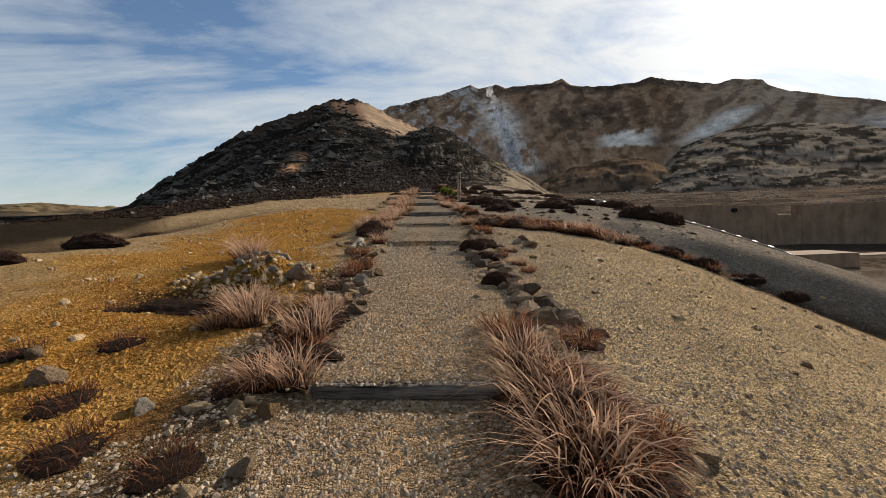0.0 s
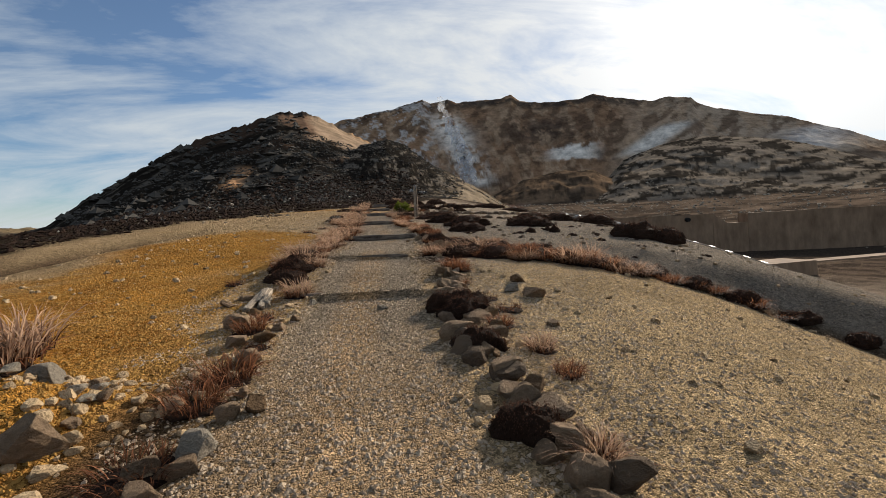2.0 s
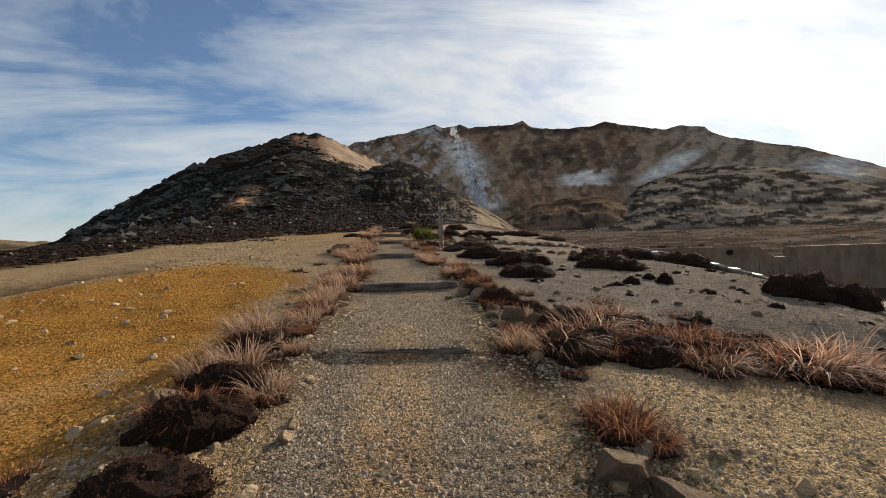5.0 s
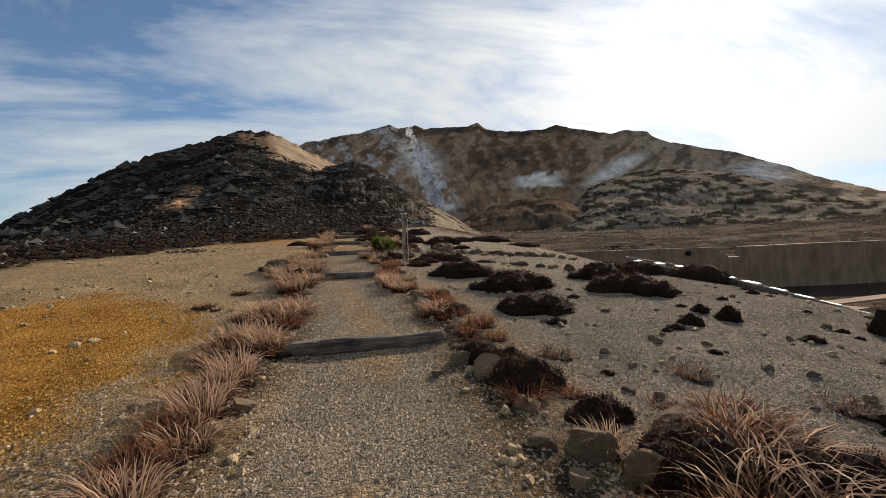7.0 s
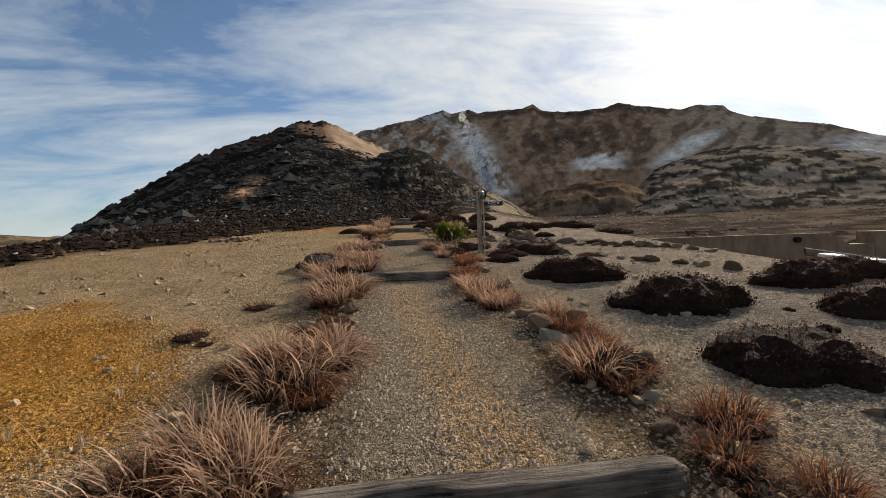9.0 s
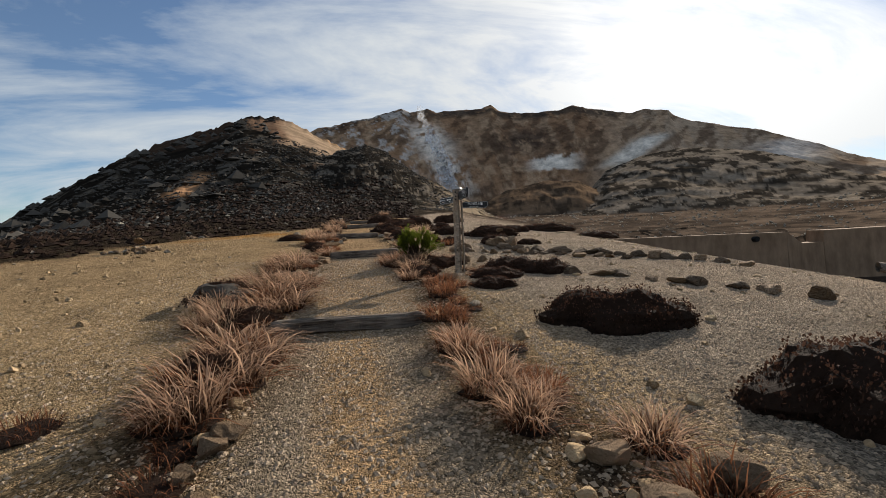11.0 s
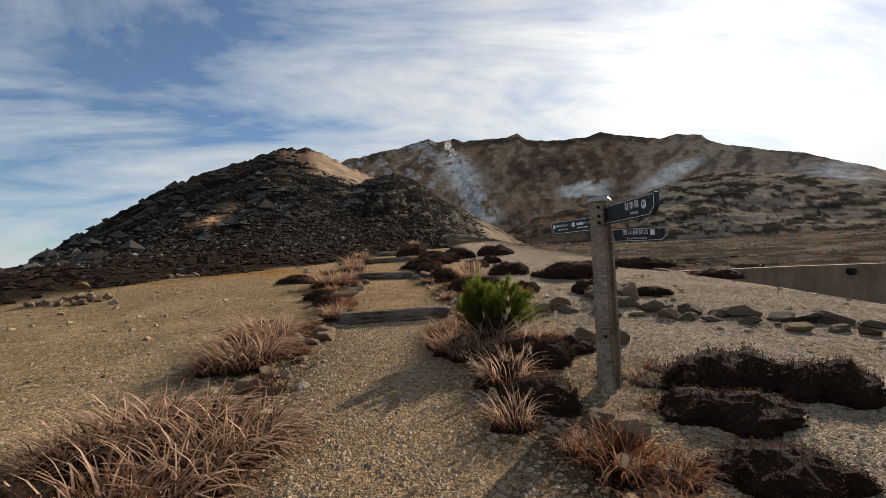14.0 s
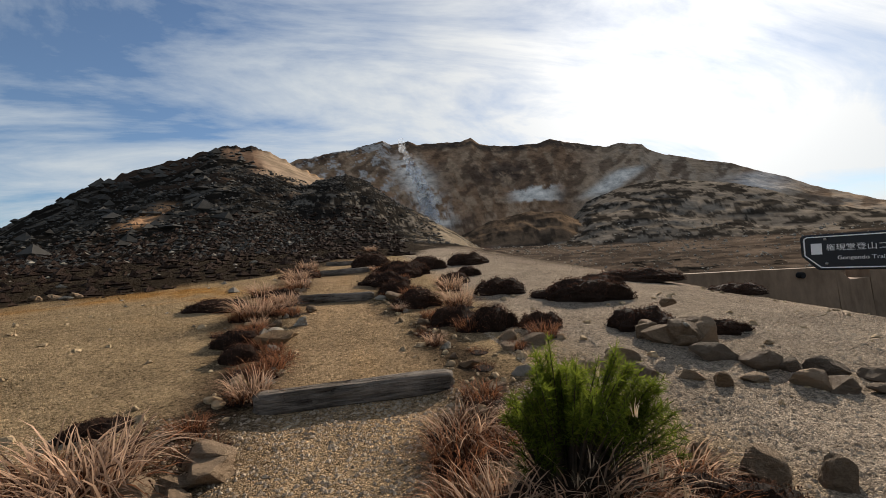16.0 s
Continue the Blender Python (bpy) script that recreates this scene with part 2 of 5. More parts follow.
def centre(y):
    return np.interp(y, CENTRE_Y, CENTRE_X)


def path_mask(x, y):
    wob = 0.14 * (vnoise(x * 0 + 3.1, y * 0.9, 5) - 0.5)
    return 1 - smooth(0.62, 0.95, np.abs(x - centre(y) + wob))


def gully_line(x):
    """The line along which the sandy fan meets the grey bank."""
    return np.interp(x, (0.8, 1.6, 3, 5, 6.3, 9, 14), (12.9, 12.6, 12.3, 11.8, 11.0, 9.4, 6.5))


def slope_land(x, y):
    g = 0.085 * y + 0.000214 * np.clip(y, -20, 60) ** 2
    s = 1 / (1 + np.exp(-np.clip((y - 27) / 2.5, -40, 40)))
    xe = 6.8 - 0.35 * np.clip(14 - y, 0, 12) + 1.6 * smooth(14, 17, y) * (1 - s)
    # the sandy fan in front of the gully falls away to one side, below a bank
    fan = 0.13 * soft(x - 1.6, 0.4) * (1 - smooth(-0.1, 2.2, y - gully_line(x))) * (1 - smooth(9, 14, x))
    g = g - fan + 0.07 * smooth(9.2, 10.4, y) * (1 - smooth(12.5, 14.5, y)) * smooth(-2.9, -2.0, x) * (1 - smooth(3, 6, x)) - 0.15 * smooth(-2.4, -3.2, x) * smooth(8, 10, y) * (1 - smooth(13, 17, y))
    return g - (0.27 + 0.06 * smooth(14, 17, y) * (1 - s) - 0.07 * s) * soft(x - xe, 1.0) - 0.02 * np.clip(x - 12, 0, 9) ** 2 - 0.12 * soft(-x - 18, 4.0)


def steps(x, y):
    """The treads between the step logs lie flatter than the slope."""
    edge = np.array((-4.0,) + LOG_Y + (52.0,))
    i = np.clip(np.searchsorted(edge, y) - 1, 0, len(edge) - 2)
    part_way = np.clip((y - edge[i]) / (edge[i + 1] - edge[i]), 0, 1)
    rise = np.where(y < 48, 0.05, 0.0)
    return rise * (1 - 2 * part_way) * path_mask(x, y)


# each landform: bearing of crest points, their height in degrees, distance of crest and foot, steepness
FORMS = {
    "lava_hill": ((-75, -60, -47, -42, -39, -36.4, -35.4, -34.5, -32.3, -30.3, -28.4, -25.8, -25.0, -22.7, -19.7, -16.8, -15.5, -12.2, -10.9, -8.1, -3.5, 4),
                  (0.2, 0.3, 0.3, 0.5, 1.4, 3.6, 4.7, 4.7, 6.8, 8.0, 9.4, 10.8, 11.5, 12.4, 13.5, 14.9, 15.5, 15.6, 15.3, 14.1, 11.8, 8), 260, 46, 1.6),
    "black_hill": ((-34, -20, -15, -10.4, -6.1, -3.1, -1.1, 1.5, 4.5, 9.2, 12.3, 15, 19), (0.5, 3.6, 6.4, 8.9, 11.1, 12.1, 12.5, 11.5, 9.2, 6.6, 4.9, 3.0, 0.5), 165, 60, 1.4),
    "volcano": ((-25, -12, -7.4, -5.2, -3, 0.1, 4.0, 5.1, 7.5, 8.7, 12.3, 15, 16.2, 17.4, 20.5, 25.1, 26.8, 28.7, 34, 35.2, 37.9, 38.5, 40.4, 43.5, 46.7, 49.4, 51.6, 53.7, 56, 58.4, 68, 80, 95),
                (8, 12, 14.6, 15.0, 15.6, 16.2, 17.2, 16.7, 17.1, 16.7, 16.8, 16.8, 17.2, 16.3, 15.8, 15.7, 16.1, 15.5, 14.2, 14.5, 14.0, 13.2, 12.3, 11.2, 10.2, 8.8, 7.8, 6.5, 5.5, 4.4, 2, 1, 0.6), 590, 425, 0.8),
    "right_ridge": ((25, 28, 30.7, 34.8, 38.7, 41.1, 44.5, 47.7, 50.6, 53.7, 56.5, 64, 75), (1.0, 4.6, 7.6, 9.0, 9.4, 9.1, 8.4, 7.5, 6.2, 4.6, 3.4, 2.2, 0.5), 410, 255, 0.9),
    "front_spur": ((27, 31, 36, 42, 48, 55, 60), (1.5, 5.6, 6.2, 5, 3.4, 2, 1), 300, 225, 0.9),
    "brown_mound": ((10, 14, 18, 23, 27, 30, 33), (1.5, 4.2, 6.0, 6.9, 6.7, 5.0, 2), 330, 262, 0.8),
    "far_hills": ((-170, -70, -50, -45, -40, -30, -20), (0.5, 0.9, 1.4, 1.8, 1.3, 0.9, 0.3), 900, 420, 1.0),
}


def far_forms(x, y):
    """The height of the land beyond the near slope, and which landform rules."""
    r = np.hypot(x + 0.46, y - 10.9)
    az = np.degrees(np.arctan2(x + 0.46, y - 10.9))
    base = np.logaddexp(slope_land(x, y) / 0.4, (-3.3 + (0.02 + 0.075 * smooth(-30, -8, az)) * soft(r - 80, 8.0)) / 0.4) * 0.4
    base = 20 - soft(20 - base, 3.0)
    best, which = base.copy(), np.zeros(r.shape, int)
    for k, (bear, high, crest_r, foot_r, steep) in enumerate(FORMS.values(), 1):
        ang = az + (fbm(az * 0.35, r * 0.012, 3, 40 + k) - 0.5) * 1.6 * smooth(0.3, 0.6, (r - foot_r) / (crest_r - foot_r)) * (1 - smooth(0.75, 0.97, (r - foot_r) / (crest_r - foot_r)))
        el = np.interp(ang, bear, high, left=-3, right=-3)
        s = np.clip((r - foot_r) / (crest_r - foot_r), 0, 1)
        jag = smooth(0.86, 1.0, s) * (fbm(az * 0.9, az * 0 + k, 4, 70 + k, True, 0.5) - 0.62) * (0.7, 0.55, 0.22, 0.25, 0.3, 0.3, 0.1)[k - 1]
        top = 2.57 + crest_r * np.tan(np.radians(el + jag * smooth(1.5, 6, el)))
        rise = s**steep
        back = np.clip((r - crest_r) / crest_r, 0, 1)
        form = base + np.maximum(top - base, -3) * rise - back * 0.5 * crest_r * 0.6
        gully = (fbm(x / (0.06 * crest_r), y / (0.06 * crest_r), 6, 90 + k, True, 0.55) - 0.66) * 0.06 * crest_r * smooth(0.02, 0.35, s) * (1 - smooth(0.45, 0.8, s))
        form = np.where(r > foot_r, form + gully * (0.32, 0.4, 0.2, 0.25, 0.25, 0.3, 0.3)[k - 1], -50)
        which = np.where(form > best, k, which)
        best = np.maximum(best, form)
    return best, which, r, az


def land(x, y):
    """Height of the ground."""
    x, y = np.asarray(x, float), np.asarray(y, float)
    r = np.hypot(x + 0.46, y - 10.9)
    best, which, _, _ = far_forms(x, y)
    bumps = 0.10 * (fbm(x * 0.55, y * 0.55, 4, 3) - 0.5) + 0.05 * (fbm(x * 2.4, y * 2.4, 3, 9) - 0.5)
    bumps = bumps * (1 - 0.75 * path_mask(x, y)) * np.clip(1.2 - r / 80, 0, 1)
    clods = 0.35 * (fbm(x * 0.25, y * 0.25, 5, 31) - 0.5) * smooth(0.3, 0.9, scrub(x, y)) * np.clip(2 - r / 90, 0, 1)
    mound = 0.30 * np.exp(-(((x + 2.6) / 0.62) ** 2) - ((y - 6.0) / 0.5) ** 2)
    hollow = 0.26 * np.exp(-(((x + 3.5) / 0.75) ** 2) - ((y - 5.15) / 0.45) ** 2)
    # a worn gully bank below the scrub
    bank = 0.5 * np.exp(-(((x + 10.3 - 0.24 * (y - 14)) / 0.8) ** 2)) * smooth(8, 11, y) * (1 - smooth(18, 22, y))
    return best + bumps + clods + steps(x, y) + mound - hollow - bank


def scrub(x, y):
    """Where the dark scrub begins."""
    edge = np.interp(y, (-5, 10, 28, 34, 41, 47, 60), (-11, -10.5, -12.5, -9.5, -4.5, 1, 9))
    lim = edge + (fbm(x * 0.22, y * 0.22, 4, 21) - 0.5) * 5.0
    return smooth(0.8, -0.8, x - lim) * smooth(-12, 0, y)


def height(x, y):
    return float(land(np.array([x]), np.array([y]))[0])


def lerp(a, b, t):
    return a + (np.asarray(b) - a) * np.asarray(t)[..., None]


def sulphur(x, y):
    """Where sulphur stains the ground."""
    n1, n3 = fbm(x * 0.5, y * 0.5, 5, 1), fbm(x * 1.7, y * 1.7, 4, 4)
    zone = np.exp(-(((x + 5.0) / 2.9) ** 2 + ((y - 11.0) / 6.2) ** 2)) + 0.8 * np.exp(-(((x + 5.8) / 2.4) ** 2 + ((y - 17.5) / 3.2) ** 2)) + 0.5 * np.exp(-(((x + 7) / 3) ** 2 + ((y - 36.5) / 3.5) ** 2)) + 0.7 * np.exp(-(((x + 2.9) / 1.7) ** 2 + ((y - 4.5) / 4.5) ** 2))
    return smooth(0.18, 0.85, zone + 0.9 * (n1 - 0.5) + 0.5 * (n3 - 0.5)) * (1 - smooth(-1.7, -1.25, x))


def cover(x, y):
    """Colour of the bare ground, scrub and rock, with shade and steam painted in."""
    _, which, r, az = far_forms(x, y)
    z = land(x, y)
    el = np.degrees(np.arctan2(z - 2.57, np.maximum(r, 1)))
    n1, n2, n3 = fbm(x * 0.5, y * 0.5, 5, 1), fbm(x * 0.16, y * 0.16, 4, 2), fbm(x * 1.7, y * 1.7, 4, 4)
    col = np.zeros(x.shape + (3,)) + (0.36, 0.25, 0.137)
    col = lerp(col, (0.42, 0.295, 0.16), smooth(0.7, 1.3, x) * (1 - smooth(-0.3, 0.7, y - gully_line(x))))
    col = lerp(col, (0.26, 0.212, 0.162), smooth(0.8, 2.2, x) * smooth(-0.3, 0.7, y - gully_line(x)))
    col = lerp(col, (0.34, 0.235, 0.13), smooth(22, 27, y))
    col = lerp(col, (0.36, 0.28, 0.205), smooth(0.9, 2.0, x) * smooth(19, 23, y))
    col = lerp(col, (0.41, 0.265, 0.12), smooth(-0.7, -1.4, x) * (1 - smooth(8, 13, y)))
    stain = sulphur(x, y)
    col = lerp(col, (0.42, 0.19, 0.032), 0.92 * stain)
    col = lerp(col, (0.24, 0.10, 0.025), 0.55 * stain * smooth(0.5, 0.62, n3))
    # path: grey chippings with a trodden sandy strip
    pm = path_mask(x, y)
    col = lerp(col, (0.255, 0.2, 0.14), 0.9 * pm)
    strip = 1 - smooth(0.12, 0.42, np.abs(x - centre(y) - 0.05 + 0.3 * (vnoise(x * 0 + 1.0, y * 0.5, 8) - 0.5)))
    sandy = strip * smooth(0.38, 0.55, fbm(x * 1.1, y * 0.35, 4, 6))
    sandy = np.maximum(sandy, pm * (1 - smooth(5.5, 8.5, y)) * 0.75)
    sandy = np.maximum(sandy, pm * smooth(21, 23, y) * 0.8)
    col = lerp(col, (0.39, 0.25, 0.13), 0.9 * sandy)
    # humus along the path's edges
    edge = np.exp(-(((np.abs(x - centre(y)) - 1.2) / 0.42) ** 2)) * smooth(0.34, 0.48, n1) * smooth(-3, 1, y)
    col = lerp(col, (0.062, 0.042, 0.028), 0.9 * edge)
    band = np.exp(-(((y - gully_line(x) - 0.15) / 0.4) ** 2)) * smooth(0.9, 1.6, x) * (1 - smooth(11, 14, x))
    col = lerp(col, (0.07, 0.045, 0.03), 0.85 * band * smooth(0.3, 0.5, n1 + 0.12))
    # shade in the hollow and along the gully bank, painted in with dark litter
    hollow_shade = np.exp(-(((x + 3.45) / 0.8) ** 2) - ((y - 5.2) / 0.5) ** 2) + np.exp(-(((x + 10.2 - 0.24 * (y - 14)) / 0.7) ** 2)) * smooth(8, 11, y) * (1 - smooth(18, 22, y))
    col = lerp(col, (0.05, 0.03, 0.02), np.clip(1.6 * hollow_shade, 0, 0.9))
    # valley and plain
    low = smooth(22, 45, r) * smooth(4, 9, x)
    col = lerp(col, (0.125, 0.09, 0.064), low)
    streak = smooth(0.5, 0.66, fbm(x * 0.035, y * 0.11, 5, 51))
    col = lerp(col, (0.045, 0.034, 0.026), 0.8 * low * np.maximum(streak, smooth(0.5, 0.58, fbm(az * 0.5, el * 6.0, 5, 87))))
    col = lerp(col, (0.19, 0.10, 0.075), 0.6 * smooth(7, 10, az) * (1 - smooth(15, 19, az)) * smooth(150, 210, r) * (which == 0))
    col = lerp(col, (0.10, 0.074, 0.045), smooth(38, 80, r) * smooth(-20, -30, az) * (which == 0))
    # dark scrub
    sc = scrub(x, y) * (which < 3)
    col = lerp(col, (0.03, 0.023, 0.017), 0.96 * sc * smooth(0.25, 0.5, n2 * 0.5 + n1 * 0.5 + 0.1))
    b1, b2 = fbm(x * 0.11, y * 0.11, 6, 61, False, 0.7), fbm(x * 0.022, y * 0.022, 5, 62, False, 0.6)
    b3 = fbm(x * 0.05, y * 0.16, 5, 63, False, 0.62)
    lay = fbm(az * 0.75, el * 2.9, 6, 81, False, 0.62)
    runs = fbm(az * 1.1 + el * 0.5, el * 0.8, 5, 83, False, 0.6)

    def paint(k, colour, amount):
        nonlocal col
        col = np.where((which == k)[..., None], lerp(col, colour, np.clip(amount, 0, 1)), col)

    one = np.ones(x.shape)
    paint(1, (0.017, 0.014, 0.011), one)
    paint(1, (0.11, 0.092, 0.072), smooth(0.55, 0.63, b1) * 0.8)
    paint(1, (0.06, 0.038, 0.026), 0.8 * smooth(0.5, 0.6, b2) * smooth(8, 11, el))
    low_edge = np.interp(az, (-17, -14.5, -12, -9, -6, -3.5), (15.6, 14.2, 13.0, 11.7, 10.4, 9.2))
    fan = smooth(-0.25, 0.35, el - low_edge + (b1 - 0.5) * 3.2 + (b2 - 0.5) * 1.5) * smooth(-17.5, -15.8, az)
    paint(1, (0.20, 0.12, 0.075), fan)
    paint(1, (0.31, 0.22, 0.145), fan * smooth(-12.5, -10.2, az + (b2 - 0.5) * 5))
    paint(1, (0.36, 0.20, 0.09), 0.7 * fan * smooth(0.56, 0.66, b2))
    paint(1, (0.035, 0.027, 0.022), smooth(15.0, 15.3, el) * smooth(-17.5, -16.5, az) * (1 - smooth(-10.9, -10.5, az)))
    paint(1, (0.34, 0.19, 0.10), np.exp(-(((az + 21.2 - (el - 7.2) * 0.9) / 0.95) ** 2)) * smooth(5.2, 6.0, el) * (1 - smooth(8.2, 8.8, el)) * smooth(0.33, 0.46, b1))
    paint(2, (0.018, 0.015, 0.012), one)
    paint(2, (0.15, 0.125, 0.098), smooth(0.57, 0.63, lay) * 0.9)
    paint(2, (0.24, 0.185, 0.125), smooth(5.5, 10, az + (b3 - 0.5) * 9) * smooth(0.34, 0.5, b1))
    paint(3, (0.26, 0.155, 0.09), one)
    paint(3, (0.36, 0.27, 0.19), smooth(27, 36, az + (b2 - 0.5) * 8))
    paint(3, (0.30, 0.195, 0.12), 0.8 * smooth(0.5, 0.62, b2) * smooth(9, 13, el))
    paint(3, (0.38, 0.26, 0.165), 0.75 * smooth(0.48, 0.62, runs))
    paint(3, (0.10, 0.062, 0.04), 0.7 * smooth(0.52, 0.62, fbm(az * 0.8 - el * 0.4, el * 0.9, 5, 85)))
    paint(3, (0.065, 0.046, 0.036), 0.9 * np.exp(-(((az - 20.5) / 5.5) ** 2) - ((el - 12.2) / 1.9) ** 2) * smooth(0.3, 0.5, b1))
    paint(3, (0.06, 0.047, 0.038), 0.85 * smooth(-1.2, -0.5, el - np.interp(az, FORMS["volcano"][0], FORMS["volcano"][1])) * smooth(0.35, 0.5, b1) * (1 - smooth(30, 38, az)))
    # pale vent ground, with drifting steam painted white into the slope's colour
    fum = np.exp(-(((az - (11.4 - (el - 6) * 0.5)) / 2.2) ** 2)) * smooth(4.5, 6.5, el) * (1 - smooth(14.2, 15.8, el + (b1 - 0.5) * 2))
    paint(3, (0.78, 0.71, 0.62), fum * smooth(0.44, 0.56, b1 * 0.6 + b2 * 0.45))
    paint(3, (0.48, 0.44, 0.40), 0.8 * smooth(-8, -6, az) * (1 - smooth(4, 7, az)) * smooth(0.52, 0.6, b1))
    paint(3, (0.72, 0.65, 0.56), np.exp(-((np.abs(az - 24.3) / 3.1) ** 4)) * smooth(8.0, 8.5, el + (b1 - 0.5) * 1.2) * (1 - smooth(9.7, 10.1, el - (b1 - 0.5) * 1.8)))
    paint(3, (0.64, 0.58, 0.50), np.exp(-(((az - 35.5 + (10.6 - el) * 1.6) / 1.9) ** 4)) * smooth(7.5, 9, el) * (1 - smooth(10.8, 11.6, el)))
    paint(3, (0.58, 0.54, 0.50), 0.7 * np.exp(-(((az - 49) / 2.6) ** 2)) * smooth(6, 7, el) * (1 - smooth(8.4, 9.2, el)))
    for k in (4, 5):
        paint(k, (0.22, 0.175, 0.13), one)
        paint(k, (0.032, 0.026, 0.02), 0.95 * smooth(0.46, 0.53, 0.8 * lay + 0.2 * b1))
    paint(6, (0.16, 0.105, 0.065), one)
    paint(6, (0.04, 0.03, 0.022), 0.85 * smooth(0.45, 0.6, b1))
    paint(7, (0.15, 0.108, 0.062), one)
    paint(7, (0.07, 0.055, 0.04), 0.8 * smooth(0.45, 0.6, b2))
    return col, np.clip(smooth(45, 110, r), 0, 1)


def spaced(lo, hi, fine_lo, fine_hi, step, grow):
    """Grid lines, close together in the middle and wider towards the ends."""
    v = list(np.arange(fine_lo, fine_hi, step))
    d, a = step, v[-1]
    while a < hi:
        d *= grow
        a += d
        v.append(a)
    d, a = step, v[0]
    while a > lo:
        d *= grow
        a -= d
        v.insert(0, a)
    return np.array(v)


def build_ground():
    xs, ys = spaced(-20, 22, -4.2, 4.6, 0.075, 1.07), spaced(-8, 56, 0.8, 34, 0.085, 1.05)
    gx, gy = np.meshgrid(xs, ys)
    nx, ny = len(xs), len(ys)
    i = (np.arange(ny - 1)[:, None] * nx + np.arange(nx - 1)).ravel()
    quads = [np.stack([i, i + 1, i + nx + 1, i + nx], 1)]
    px, py = gx.ravel(), gy.ravel()
    pz = land(px, py)
    # the sheet beyond, in rings out to the horizon, passes just under the rim of the near part
    ang = np.concatenate([np.arange(-52, 72, 0.16), np.arange(72, 308, 2.0)])
    rad = np.sort(np.concatenate([12 * 1.021 ** np.arange(268), np.linspace(421, 599, 64), np.linspace(111, 268, 44), np.linspace(271, 409, 24)]))
    ra, rr = np.meshgrid(np.radians(ang), rad)
    fx, fy = (-0.46 + rr * np.sin(ra)).ravel(), (10.9 + rr * np.cos(ra)).ravel()
    fz = land(fx, fy)
    inside = (fx > xs[0]) & (fx < xs[-1]) & (fy > ys[0]) & (fy < ys[-1])
    fz = np.where(inside, fz - 0.06, fz)
    deep = (fx > xs[0] + 1.5) & (fx < xs[-1] - 1.5) & (fy > ys[0] + 1.5) & (fy < ys[-1] - 1.5)
    na, nr = len(ang), len(rad)
    j, k = np.meshgrid(np.arange(nr - 1), np.arange(na), indexing="ij")
    j, k = j.ravel(), k.ravel()
    k2 = (k + 1) % na
    ring = np.stack([j * na + k, (j + 1) * na + k, (j + 1) * na + k2, j * na + k2], 1)[:, ::-1]
    ring = ring[~deep[ring].all(1)]
    quads.append(ring + len(px))
    verts = np.stack([np.concatenate([px, fx]), np.concatenate([py, fy]), np.concatenate([pz, fz])], 1)
    quads = np.concatenate(quads)
    me = bpy.data.meshes.new("ground")
    me.from_pydata(verts.tolist(), [], quads.tolist())
    me.polygons.foreach_set("use_smooth", np.ones(len(quads), bool))
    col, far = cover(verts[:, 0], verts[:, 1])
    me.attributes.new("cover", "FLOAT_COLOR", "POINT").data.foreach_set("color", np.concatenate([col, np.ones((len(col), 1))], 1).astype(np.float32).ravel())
    me.attributes.new("far", "FLOAT", "POINT").data.foreach_set("value", far.astype(np.float32))
    me.materials.append(GROUND)
    return tagged(new("ground", me), "gravelly volcanic slope rising to bare mountains", "ground", kind="structure")


build_ground()


# ---- building blocks ----
def part(name, bm, mat, parent=None, label="", flat=True):
    me = bpy.data.meshes.new(name)
    bm.to_mesh(me)
    bm.free()
    me.materials.append(mat)
    if not flat:
        me.polygons.foreach_set("use_smooth", np.ones(len(me.polygons), bool))
    ob = new(name, me)
    ob.parent = parent
    return tagged(ob, label)


def mesh_of(name, verts, faces, mat, smooth_faces=False):
    me = bpy.data.meshes.new(name)
    me.from_pydata([tuple(v) for v in verts], [], faces)
    if smooth_faces:
        me.polygons.foreach_set("use_smooth", np.ones(len(me.polygons), bool))
    me.materials.append(mat)
    return me


def soup(name, verts, size, mat):
    """Many small pieces of the same make in one mesh: verts of shape (pieces, corners, 3), size faces over the corners."""
    count, corners = verts.shape[:2]
    faces = (np.array(size)[None] + (np.arange(count) * corners)[:, None, None]).reshape(-1, len(size[0]))
    me = bpy.data.meshes.new(name)
    me.from_pydata(verts.reshape(-1, 3).tolist(), [], faces.tolist())
    me.materials.append(mat)
    return me


def thing(name, label, category, group="", kind="", at=(0, 0, 0)):
    ob = new(name)
    ob.location = at
    ob.empty_display_size = 0.1
    return tagged(ob, label, category, group, kind)


def box(bm, size, m=Matrix()):
    made = bmesh.ops.create_cube(bm, size=1.0, matrix=m @ Matrix.Diagonal((*size, 1)))
    return made["verts"]


def rock_mesh(name, seed, mat, detail=3):
    rng = random.Random(seed)
    bm = bmesh.new()
    bmesh.ops.create_icosphere(bm, subdivisions=detail, radius=1.0)
    planes = [(Vector((rng.gauss(0, 1), rng.gauss(0, 1), rng.gauss(0, 0.8))).normalized(), rng.uniform(0.42, 0.8)) for _ in range(14)]
    off = Vector((seed * 3.7, seed * 1.3, 0))
    for v in bm.verts:
        p = v.co.copy()
        for nrm, d in planes:
            over = p.dot(nrm) - d
            if over > 0:
                p -= nrm * over * 0.96
        p *= 1 + 0.14 * noise.noise(p * 1.7 + off) + 0.07 * noise.noise(p * 4.3 + off) + 0.035 * noise.noise(p * 11 + off)
        v.co = p
    me = bpy.data.meshes.new(name)
    bm.to_mesh(me)
    bm.free()
    me.materials.append(mat)
    return me


